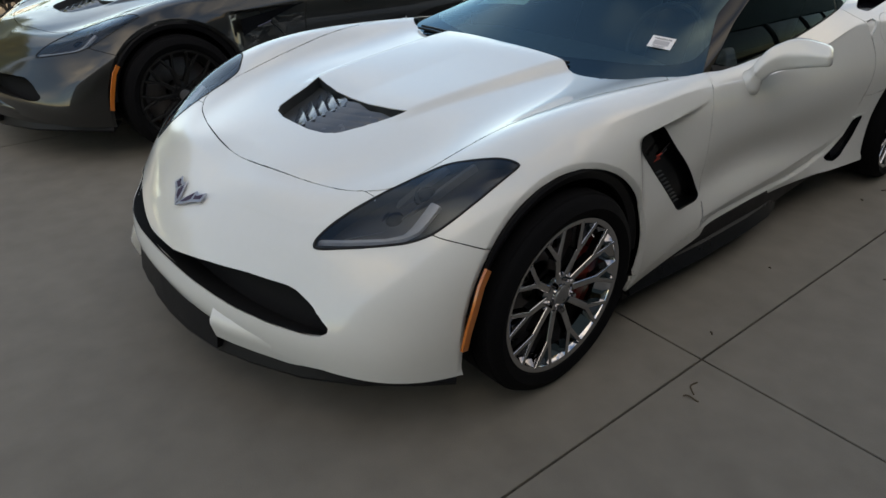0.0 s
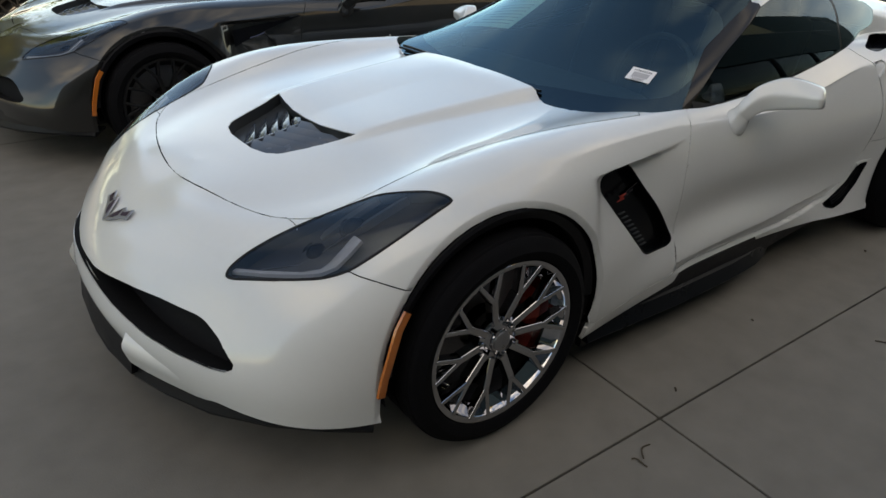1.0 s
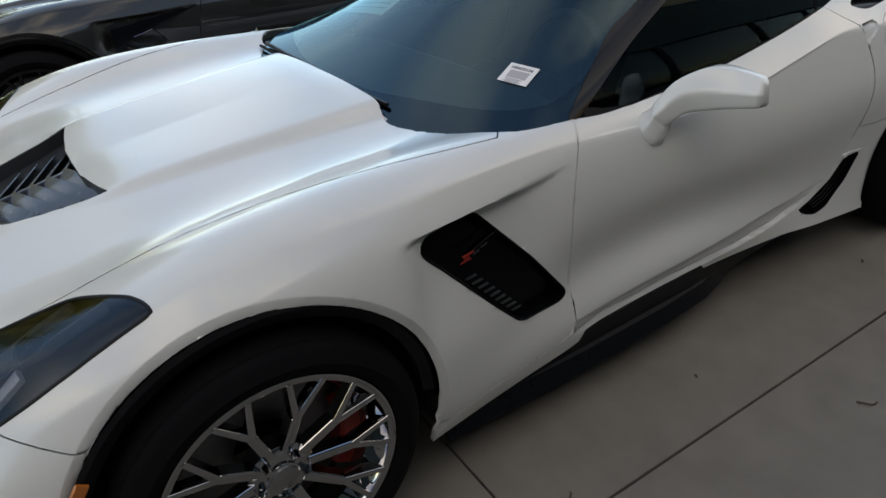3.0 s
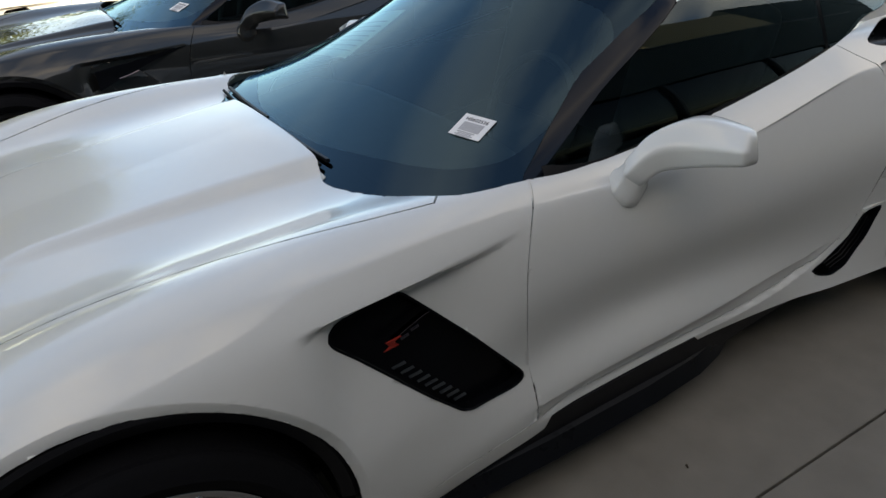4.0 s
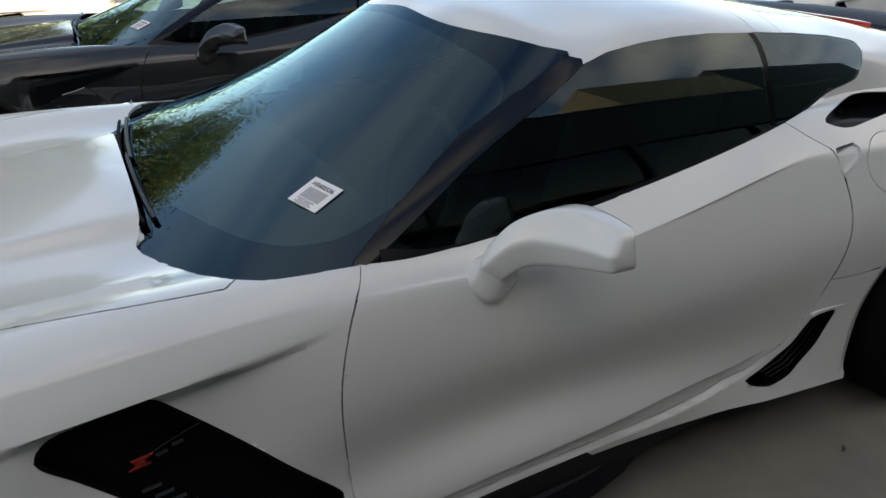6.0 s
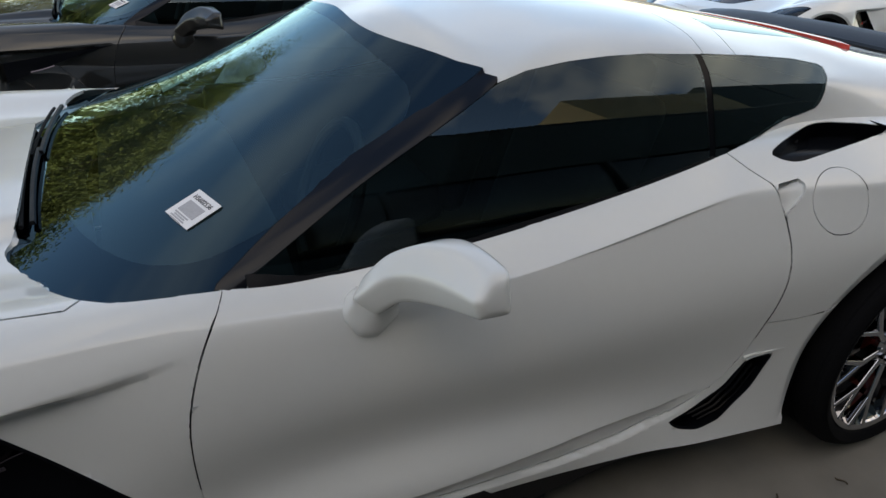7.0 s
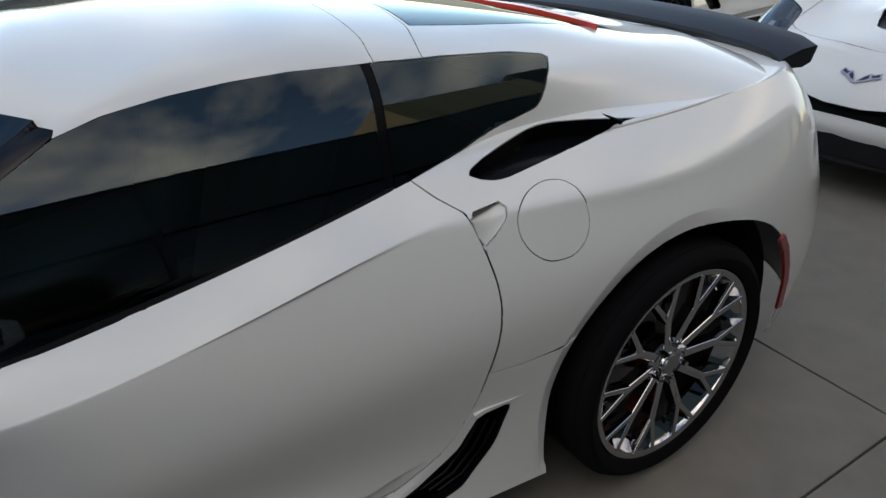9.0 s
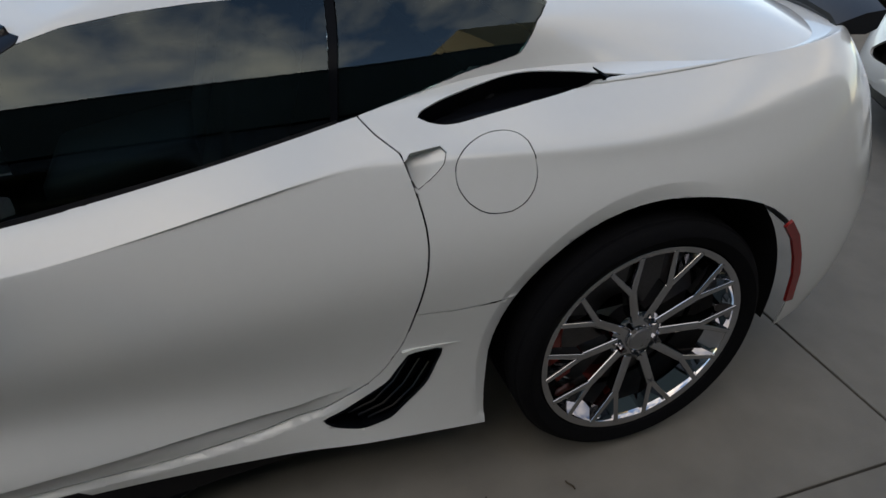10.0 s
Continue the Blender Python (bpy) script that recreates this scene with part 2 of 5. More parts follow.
G_BASE = [(0.55, 0, 0.79), (0.555, 0.36, 0.785), (0.655, 0.715, 0.772), (1.2, 0.735, 0.787), (1.6, 0.721, 0.826), (2.12, 0.708, 0.9), (2.5, 0.63, 0.93), (2.7, 0.664, 0.925), (2.9, 0.738, 0.933), (3.22, 0.742, 0.953), (3.38, 0.37, 0.968), (3.4, 0, 0.955)]
G_GLASS = [(1, 0, 0.973), (1.02, 0.31, 0.955), (1.145, 0.612, 0.941), (1.43, 0.655, 0.972), (1.725, 0.647, 0.99), (2.13, 0.638, 1.022), (2.56, 0.592, 1.022), (2.72, 0.6, 1.005), (2.9, 0.618, 0.993), (3.2, 0.55, 0.997), (3.33, 0.29, 0.996), (3.35, 0, 0.99)]
G_EDGE = [(1.4, 0, 1.165), (1.42, 0.266, 1.167), (1.53, 0.524, 1.114), (1.66, 0.538, 1.13), (1.85, 0.538, 1.135), (2.14, 0.533, 1.125), (2.62, 0.507, 1.058), (2.75, 0.495, 1.05), (2.9, 0.479, 1.042), (3.15, 0.422, 1.019), (3.3, 0.24, 1.001), (3.31, 0, 0.99)]
G_ROOF = [(1.5, 0, 1.198), (1.52, 0.228, 1.191), (1.6, 0.428, 1.151), (1.75, 0.437, 1.166), (1.9, 0.437, 1.171), (2.14, 0.427, 1.161), (2.6, 0.401, 1.096), (2.74, 0.392, 1.082), (2.9, 0.363, 1.061), (3.1, 0.316, 1.026), (3.25, 0.192, 1.011), (3.26, 0, 1.011)]
G_CENTRE = [(1.6, 0, 1.208), (1.65, 0, 1.21), (1.7, 0, 1.212), (1.8, 0, 1.212), (1.95, 0, 1.208), (2.15, 0, 1.193), (2.6, 0, 1.128), (2.72, 0, 1.106), (2.85, 0, 1.083), (3.05, 0, 1.043), (3.18, 0, 1.023), (3.2, 0, 1.018)]
LOWER = [R_BOTTOM, R_SILL, R_LOW, R_MID, R_HIGH, R_UNDER, R_SHOULDER, R_OVER, R_CREST, R_VALLEY, R_BULGE, R_CENTRE]
UPPER = [G_BASE, G_GLASS, G_EDGE, G_ROOF, G_CENTRE]


def smooth_through(p, n, mirror_start, mirror_end):
    """Points evenly along the cubic splines through p[:, k], for all curves at once."""
    flip = np.array([1, -1, 1])
    head = (p[:, 2:0:-1] if mirror_start else 2 * p[:, :1] - p[:, 2:0:-1]) * (flip if mirror_start else 1)
    tail = (p[:, -2:-4:-1] if mirror_end else 2 * p[:, -1:] - p[:, -2:-4:-1]) * (flip if mirror_end else 1)
    q = np.concatenate([head, p, tail], 1)
    gaps = np.maximum(np.linalg.norm(np.diff(q, axis=1), axis=2).mean(0), 1e-4)
    t = np.concatenate([[0], np.cumsum(gaps)])
    m = len(t)
    matrix, right = np.eye(m), np.zeros_like(q)
    for i in range(1, m - 1):
        matrix[i, i - 1:i + 2] = gaps[i - 1], 2 * (gaps[i - 1] + gaps[i]), gaps[i]
        right[:, i] = 6 * ((q[:, i + 1] - q[:, i]) / gaps[i] - (q[:, i] - q[:, i - 1]) / gaps[i - 1])
    bend = np.einsum("ij,kjc->kic", np.linalg.inv(matrix), right)
    s = np.linspace(t[2], t[-3], n)
    k = np.clip(np.searchsorted(t, s, side="right") - 1, 2, m - 4)
    h = gaps[k][None, :, None]
    a, b = (t[k + 1] - s)[None, :, None], (s - t[k])[None, :, None]
    return (bend[:, k] * a**3 + bend[:, k + 1] * b**3) / (6 * h) + (q[:, k] / h - bend[:, k] * h / 6) * a + (q[:, k + 1] / h - bend[:, k + 1] * h / 6) * b


def lofted(rails, nu, nv):
    """A grid [nv, nu] of points over the rails."""
    p = smooth_through(np.array(rails, float), nu, True, True)
    g = smooth_through(p.transpose(1, 0, 2), nv, False, True).transpose(1, 0, 2)
    g[..., 1] = np.maximum(g[..., 1], 0)
    g[-1, :, 1] = 0
    g[:, 0, 1] = g[:, -1, 1] = 0
    return g


# ---- building helpers
def part(name, bm, mat, parent=None, label="", smooth=40):
    """Links a bmesh as one mesh object under a thing or a part."""
    me = bpy.data.meshes.new(name)
    sheet = bm.verts.layers.float_vector.get("sheet")
    normals = [Vector(v[sheet]) for v in bm.verts] if sheet else None
    if sheet:
        bm.verts.layers.float_vector.remove(sheet)
    bm.to_mesh(me)
    bm.free()
    me.materials.append(mat)
    if smooth:
        me.shade_smooth()
        me.set_sharp_from_angle(angle=radians(smooth))
    if normals:
        me.normals_split_custom_set_from_vertices(normals)
    ob = new(name, me)
    ob.parent = parent
    return tagged(ob, label)


def thing(name, label, category, group="", kind=""):
    return tagged(new(name), label, category, group, kind)


def box(sx, sy, sz, at=(0, 0, 0), bevel=0.0, turn=(0, 0, 0), segments=2):
    bm = bmesh.new()
    bmesh.ops.create_cube(bm, size=1, matrix=Matrix.Diagonal((sx, sy, sz, 1)))
    if bevel:
        bmesh.ops.bevel(bm, geom=list(bm.edges), offset=bevel, segments=segments, affect="EDGES", profile=0.5)
    bm.transform(pose(*at, *turn))
    return bm


def add(bm, other):
    """Joins another bmesh into bm."""
    me = bpy.data.meshes.new("tmp")
    other.to_mesh(me)
    other.free()
    bm.from_mesh(me)
    bpy.data.meshes.remove(me)
    return bm


def lathe(profile, segments=64, arc=(0, 360)):
    """Turns (radius, y) points round the y axis."""
    bm = bmesh.new()
    whole = arc[1] - arc[0] >= 360
    n = segments if whole else segments + 1
    rings = []
    for i in range(n):
        a = radians(arc[0] + (arc[1] - arc[0]) * i / segments)
        rings.append([bm.verts.new((r * math.cos(a), y, r * math.sin(a))) for r, y in profile])
    for i in range(segments):
        p, q = rings[i], rings[(i + 1) % n]
        for k in range(len(profile) - 1):
            bm.faces.new((p[k], p[k + 1], q[k + 1], q[k]))
    bmesh.ops.remove_doubles(bm, verts=bm.verts, dist=1e-6)
    bmesh.ops.recalc_face_normals(bm, faces=bm.faces)
    return bm


def sweep(path, section, up=(0, 0, 1), closed_section=True, cap=True):
    """Runs a section of (side, up) points, or one for each place, along a path of places."""
    bm = bmesh.new()
    rings = []
    pts = [Vector(p) for p in path]
    for i, p in enumerate(pts):
        d = (pts[min(i + 1, len(pts) - 1)] - pts[max(i - 1, 0)]).normalized()
        side = d.cross(Vector(up)).normalized()
        top = side.cross(d)
        sec = section(i / (len(pts) - 1)) if callable(section) else section
        rings.append([bm.verts.new(p + side * a + top * b) for a, b in sec])
    m = len(rings[0])
    for p, q in zip(rings, rings[1:]):
        for k in range(m if closed_section else m - 1):
            bm.faces.new((p[k], p[(k + 1) % m], q[(k + 1) % m], q[k]))
    if cap and closed_section:
        bm.faces.new(rings[0][::-1])
        bm.faces.new(rings[-1])
    bmesh.ops.recalc_face_normals(bm, faces=bm.faces)
    return bm


def prism(poly, depth, bevel=0.0):
    """A flat outline in x, y, thickened upwards."""
    bm = bmesh.new()
    f = bm.faces.new([bm.verts.new((x, y, 0)) for x, y in poly])
    bmesh.ops.recalc_face_normals(bm, faces=[f])
    r = bmesh.ops.extrude_face_region(bm, geom=[f])
    bmesh.ops.translate(bm, verts=[v for v in r["geom"] if isinstance(v, bmesh.types.BMVert)], vec=(0, 0, depth))
    bmesh.ops.recalc_face_normals(bm, faces=bm.faces)
    if bevel:
        bmesh.ops.bevel(bm, geom=list(bm.edges), offset=bevel, segments=2, affect="EDGES", profile=0.5)
    return bm


def inside(p, poly):
    x, y = p
    odd = False
    for (ax, ay), (bx, by) in zip(poly, poly[1:] + poly[:1]):
        if (ay > y) != (by > y) and x < (bx - ax) * (y - ay) / (by - ay) + ax:
            odd = not odd
    return odd


def arc_points(cx, cz, rx, rz, a0, a1, n):
    return [(cx + rx * math.cos(radians(a0 + (a1 - a0) * i / n)), cz + rz * math.sin(radians(a0 + (a1 - a0) * i / n))) for i in range(n + 1)]


def flow(points, n=4):
    """More points along a smooth line through the given ones."""
    q = [points[0]] + list(points) + [points[-1]]
    out = []
    for a, b, c, d in zip(q, q[1:], q[2:], q[3:]):
        for k in range(n):
            t = k / n
            out.append(tuple(.5 * (2 * b[i] + (c[i] - a[i]) * t + (2 * a[i] - 5 * b[i] + 4 * c[i] - d[i]) * t * t + (3 * b[i] - a[i] - 3 * c[i] + d[i]) * t**3) for i in (0, 1)))
    return out + [tuple(points[-1])]


# ---- the shut lines and openings of the car, seen from the side (x, z), from above (x, w) or from ahead (w, z)
SIDE, ABOVE, AHEAD = (0, 2), (0, 1), (1, 2)
ARCH_FRONT = [(-.388, .05), (-.384, .335)] + arc_points(0.0, .335, .384, .384, 176, 4, 26) + [(.383, .335), (.365, .2), (.36, .05)]
ARCH_REAR = [(2.318, .05), (2.322, .27)] + arc_points(2.727, .335, .398, .39, 170, 90, 14) + [(x + .036 * abs(math.sin(math.pi * k / 13)) ** 1.5 + .022 * k / 13, z + .010 * math.sin(math.pi * k / 13)) for k, (x, z) in enumerate(arc_points(2.727, .335, .398, .39, 84, 0, 13))] + [(3.148, .3), (3.135, .05)]
HEADLIGHT = [(-.622, .562), (-.626, .548), (-.618, .539), (-.60, .541), (-.50, .563), (-.415, .583), (-.33, .605), (-.255, .629), (-.235, .640), (-.222, .655), (-.19, .70), (-.155, .752), (-.135, .800), (-.131, .812), (-.134, .819), (-.144, .821), (-.21, .819), (-.277, .814), (-.345, .803), (-.403, .787), (-.44, .767), (-.47, .744), (-.505, .709), (-.54, .671), (-.58, .620)]
SIDE_VENT = [(.386, .690), (.390, .703), (.406, .713), (.546, .719), (.558, .712), (.70, .562), (.834, .404), (.834, .392), (.82, .382), (.672, .392), (.655, .400), (.578, .478), (.500, .562), (.432, .636), (.392, .676)]
SILL_VENT = [(1.948, .282), (1.996, .299), (2.101, .354), (2.160, .436), (2.228, .434), (2.186, .337), (2.099, .26), (2.032, .247), (1.973, .262)]
DECK_VENT = [(2.244, .735), (2.25, .726), (2.33, .698), (2.44, .655), (2.465, .647), (2.50, .642), (2.54, .643), (2.63, .676), (2.73, .727), (2.735, .733), (2.725, .737), (2.60, .747), (2.45, .757), (2.32, .765), (2.29, .762), (2.262, .75)]
FUEL = flow([(2.450, .812), (2.449, .840), (2.446, .860), (2.437, .873), (2.418, .880), (2.389, .882), (2.356, .878), (2.322, .868), (2.296, .852), (2.285, .828), (2.285, .803), (2.296, .779), (2.314, .760), (2.339, .748), (2.368, .745), (2.397, .751), (2.422, .766), (2.441, .788), (2.450, .812)], 2)[:-1]
HANDLE = [(2.190, .853), (2.205, .864), (2.268, .870), (2.275, .863), (2.263, .842), (2.237, .822), (2.207, .805), (2.200, .812)]
DOOR = flow([(.955, .83), (.934, .804), (.896, .752), (.868, .692), (.851, .625), (.847, .56), (.850, .48), (.856, .38), (.86, .262)], 3) + [(1.289, .262), (1.64, .268), (1.83, .284), (1.96, .312), (2.053, .36)] + flow([(2.053, .36), (2.095, .395), (2.141, .464), (2.179, .564), (2.202, .644), (2.211, .715), (2.205, .78), (2.194, .838), (2.186, .866)], 3) + [(2.15, .892), (2.128, .915), (2.11, 1.2), (.945, 1.2)]
ROCKER = [(.33, .02), (.36, .235), (.86, .262), (1.289, .262), (1.64, .268), (1.83, .284), (1.96, .312), (2.053, .36), (2.095, .395), (2.141, .464), (2.17, .54), (2.26, .537), (2.40, .55), (2.40, .02)]
CABIN = [(.605, -.1)] + flow([(.612, 0), (.612, .2), (.610, .325), (.604, .352), (.594, .382), (.588, .418), (.600, .465), (.640, .540), (.672, .620), (.708, .682), (.75, .712), (.80, .724), (.956, .727), (1.2, .724), (1.6, .718), (2.12, .700), (2.25, .660), (2.40, .630), (2.50, .618), (2.6, .624), (2.72, .652), (2.86, .708), (3.026, .722), (3.18, .712), (3.3, .63), (3.37, .33), (3.385, 0)], 2) + [(3.385, -.1)]
HOOD = [(-.565, -.1)] + flow([(-.564, 0), (-.563, .05), (-.552, .16), (-.520, .313), (-.478, .455), (-.45, .51), (-.40, .582), (-.33, .604), (-.19, .613), (0, .628), (.17, .66), (.37, .694), (.55, .717), (.7, .724)], 2) + [(.9, .5), (.9, -.1)]
HOOD_VENT = [(-.345, -.1), (-.343, .08), (-.326, .15), (-.302, .184), (-.26, .204), (-.18, .235), (-.088, .268), (-.103, .2), (-.118, .1), (-.122, -.1)]
FASCIA = [(-1.2, 0), (-.25, 0), (-.25, .56), (-.29, .578), (-.356, .602), (-.405, .617), (-.44, .65), (-.44, 1.1), (-1.2, 1.1)]
GRILLE = [(-.1, .436), (.09, .434), (.244, .452), (.40, .464), (.53, .464), (.56, .458), (.612, .435), (.672, .387), (.672, .375), (.656, .362), (.62, .358), (.51, .364), (.39, .373), (.272, .382), (.12, .388), (-.1, .390)]
FIN_TOP = [(.30, .736), (.40, .739), (.56, .738), (.64, .7355), (.722, .7345), (.80, .739), (.87, .746)]
FIN_LOW = [(.30, .716), (.40, .720), (.56, .7185), (.64, .7165), (.722, .7155), (.80, .724), (.87, .738)]
SILL_EDGE = [(.84, .301), (1.03, .309), (1.28, .317), (1.60, .327), (1.90, .341), (2.06, .372)]
SILL_GAP = [(.86, .262), (1.289, .262), (1.64, .268), (1.83, .284), (1.96, .312), (2.053, .36)]
WINDSHIELD = [(.3, .5), (.90, .78), (.935, .824), (1.06, .895), (1.20, .968), (1.425, 1.068), (1.535, 1.109), (1.494, 1.116), (1.414, 1.144), (1.373, 1.161), (1.366, 1.2), (1.3, 1.5), (.3, 1.5)]
CLEAR = [(.64, -.1)] + flow([(.64, 0), (.658, .216), (.70, .37), (.757, .53), (.82, .628), (.88, .668), (.93, .679), (1.0, .672), (1.14, .646), (1.27, .605), (1.36, .550), (1.385, .49), (1.37, .40), (1.35, .25), (1.345, 0)], 2) + [(1.345, -.1)]
SIDE_GLASS = [(.985, .70), (.985, .822), (1.098, .879), (1.233, .948), (1.459, 1.052), (1.551, 1.095), (1.628, 1.112), (1.738, 1.123), (1.85, 1.128), (1.962, 1.128), (2.112, 1.119), (2.094, 1.026), (2.066, .88), (2.06, .70)]
REAR_GLASS = [(2.114, 1.026), (2.132, 1.118), (2.321, 1.1), (2.524, 1.075), (2.622, 1.0575), (2.630, 1.0515), (2.606, 1.043), (2.576, 1.029), (2.557, 1.008), (2.538, .987), (2.520, .971), (2.477, .962), (2.395, .951), (2.3, .939), (2.20, .924), (2.086, .905)]
PILLAR = [(.88, .70), (.905, .80), (.935, .824), (1.06, .895), (1.20, .968), (1.425, 1.068), (1.535, 1.109), (1.558, 1.104), (1.551, 1.095), (1.459, 1.052), (1.233, .948), (1.098, .879), (.985, .822), (.985, .70)]
ROOF = [(1.2, -.1), (2.175, -.1), (2.17, .2), (2.16, .46), (2.145, .53), (2.13, .9), (1.2, .9)]
HOOP = [(2.1, -.1), (2.345, -.1), (2.335, .2), (2.315, .39), (2.27, .52), (2.26, .9), (2.1, .9)]
BELT = [(.985, .55), (.985, .832), (1.1, .816), (1.2, .807), (1.42, .818), (1.6, .840), (1.81, .868), (1.95, .893), (2.085, .915), (2.09, .55)]
HATCH = [(2.355, -.1), (2.345, .2), (2.328, .382), (2.58, .352), (2.9, .335), (3.06, .318), (3.10, .2), (3.11, -.1)]


def shell(grid):
    bm = bmesh.new()
    sheet = bm.verts.layers.float_vector.new("sheet")
    bm.verts.layers.float_vector.new("glass")
    sheet = bm.verts.layers.float_vector["sheet"]
    v, u = grid.shape[:2]
    vs = [[bm.verts.new(grid[i, j]) for j in range(u)] for i in range(v)]
    for i in range(v - 1):
        for j in range(u - 1):
            bm.faces.new((vs[i][j], vs[i][j + 1], vs[i + 1][j + 1], vs[i + 1][j]))
    # the sheet's own direction at each point, kept through all later scoring
    normal = np.cross(np.gradient(grid, axis=1), np.gradient(grid, axis=0))
    normal /= np.linalg.norm(normal, axis=2)[..., None] + 1e-12
    if normal[v // 2, u // 2, 1] < 0:
        normal = -normal
    # long panels run fair: ease the direction lengthwise, but for nose and tail
    fair = normal.copy()
    for _ in range(60):
        fair[:, 1:-1] = .5 * fair[:, 1:-1] + .25 * (fair[:, 2:] + fair[:, :-2])
    share = np.clip((grid[..., 0] + .25) / .3, 0, 1) * np.clip((3.2 - grid[..., 0]) / .2, 0, 1)
    normal += (fair - normal) * share[..., None]
    normal /= np.linalg.norm(normal, axis=2)[..., None] + 1e-12
    for i in range(v):
        for j in range(u):
            vs[i][j][sheet] = normal[i, j]
    bmesh.ops.dissolve_degenerate(bm, dist=1e-6, edges=bm.edges)
    bm.faces.layers.int.new("panel")
    return bm


def cut(bm, poly, view, test, closed=True, reach=.034):
    """Scores the shell along an outline."""
    ends = poly[1:] + poly[:1] if closed else poly[1:]
    for (ax, az), (bx, bz) in zip(poly, ends):
        dx, dz = bx - ax, bz - az
        length = math.hypot(dx, dz)
        if length < 1e-6:
            continue
        dx, dz = dx / length, dz / length
        near = []
        for f in bm.faces:
            c = f.verts[0].co
            px, pz = c[view[0]] - ax, c[view[1]] - az
            along = px * dx + pz * dz
            if -reach < along < length + reach and abs(px * dz - pz * dx) < reach and test(c):
                near.append(f)
        if not near:
            continue
        geom = set(near)
        for f in near:
            geom.update(f.edges)
            geom.update(f.verts)
        no = [0, 0, 0]
        no[view[0]], no[view[1]] = -dz, dx
        co = [0, 0, 0]
        co[view[0]], co[view[1]] = ax, az
        bmesh.ops.bisect_plane(bm, geom=list(geom), plane_co=co, plane_no=no, dist=1e-5)


def claim(bm, poly, view, test, number, only=(0,)):
    layer = bm.faces.layers.int["panel"]
    for f in bm.faces:
        if f[layer] in only:
            c = f.calc_center_median()
            if test(c) and inside((c[view[0]], c[view[1]]), poly):
                f[layer] = number


def panel(source, number, sides, gap=.0016, lip=.012, lift=0.0, which="sheet"):
    """The faces of one number as a panel with a gap round it and a turned-in lip; sides: (-1,), (1,) or both."""
    layer = source.faces.layers.int["panel"]
    sheet = source.verts.layers.float_vector[which]
    bm = bmesh.new()
    kept = bm.verts.layers.float_vector.new("sheet")
    for side in sides:
        made = {}
        for f in source.faces:
            if f[layer] != number:
                continue
            vs = []
            for v in f.verts:
                if v not in made:
                    made[v] = bm.verts.new((v.co.x, side * max(v.co.y, 0), v.co.z))
                    made[v][kept] = (v[sheet].x, side * v[sheet].y, v[sheet].z)
                vs.append(made[v])
            bm.faces.new(vs if side < 0 else vs[::-1])
    if len(sides) == 2:
        bmesh.ops.remove_doubles(bm, verts=[v for v in bm.verts if abs(v.co.y) < 1e-4], dist=2e-4)
    # even out the rim: weld crowded points, then ease the small kinks
    edge = {v for e in bm.edges if len(e.link_faces) == 1 for v in e.verts}
    bmesh.ops.remove_doubles(bm, verts=[v for v in edge if abs(v.co.y) > 1e-3], dist=.003)
    for _ in range(2):
        shift = {}
        for v in bm.verts:
            ends = [e.other_vert(v).co for e in v.link_edges if len(e.link_faces) == 1]
            if len(ends) == 2 and abs(v.co.y) > 1e-3:
                a, b = ends[0] - v.co, ends[1] - v.co
                if a.length > 1e-6 and b.length > 1e-6 and a.length + b.length < .06 and a.angle(b) > radians(140):
                    shift[v] = (a * b.length + b * a.length) / (a.length + b.length) * .5
        for v, d in shift.items():
            v.co += d
    bm.normal_update()
    rim = [e for e in bm.edges if len(e.link_faces) == 1]
    move = {}
    for e in rim:
        f = e.link_faces[0]
        a, b = e.verts
        inward = f.normal.cross(b.co - a.co).normalized()
        if inward.dot(f.calc_center_median() - a.co) < 0:
            inward.negate()
        for v in (a, b):
            move[v] = move.get(v, Vector()) + inward * (b.co - a.co).length
    normals = {v: v.normal.copy() for v in bm.verts}
    if lift:
        for v in bm.verts:
            v.co += normals[v] * lift
    for v, d in move.items():
        if d.length > 1e-6:
            v.co += d.normalized() * gap
    if lip:
        up = {v: bm.verts.new(v.co) for v in move}
        low = {v: bm.verts.new(v.co - normals[v] * lip) for v in move}
        for e in rim:
            a, b = e.verts
            f = e.link_faces[0]
            flip = [l for l in f.loops if l.edge == e][0].vert == a
            bm.faces.new((up[b], up[a], low[a], low[b]) if flip else (up[a], up[b], low[b], low[a]))
    return bm


def pocket(source, number, sides, depth, share=lambda c: 1.0):
    """The faces of one number sunk by depth along their mean normal, with walls up to the opening."""
    bm = panel(source, number, sides, 0.0, 0.0)
    bm.verts.layers.float_vector.remove(bm.verts.layers.float_vector["sheet"])
    mean = Vector()
    for f in bm.faces:
        mean += f.normal * f.calc_area()
    mean.normalize()
    rim = [e for e in bm.edges if len(e.link_faces) == 1]
    top = {}
    for e in rim:
        for v in e.verts:
            if v not in top:
                top[v] = bm.verts.new(v.co - v.normal * .002)
    for v in list(bm.verts):
        if v not in top.values():
            v.co -= mean * depth * share(v.co)
    for e in rim:
        a, b = e.verts
        bm.faces.new((a, b, top[b], top[a]))
    bmesh.ops.recalc_face_normals(bm, faces=bm.faces)
    return bm


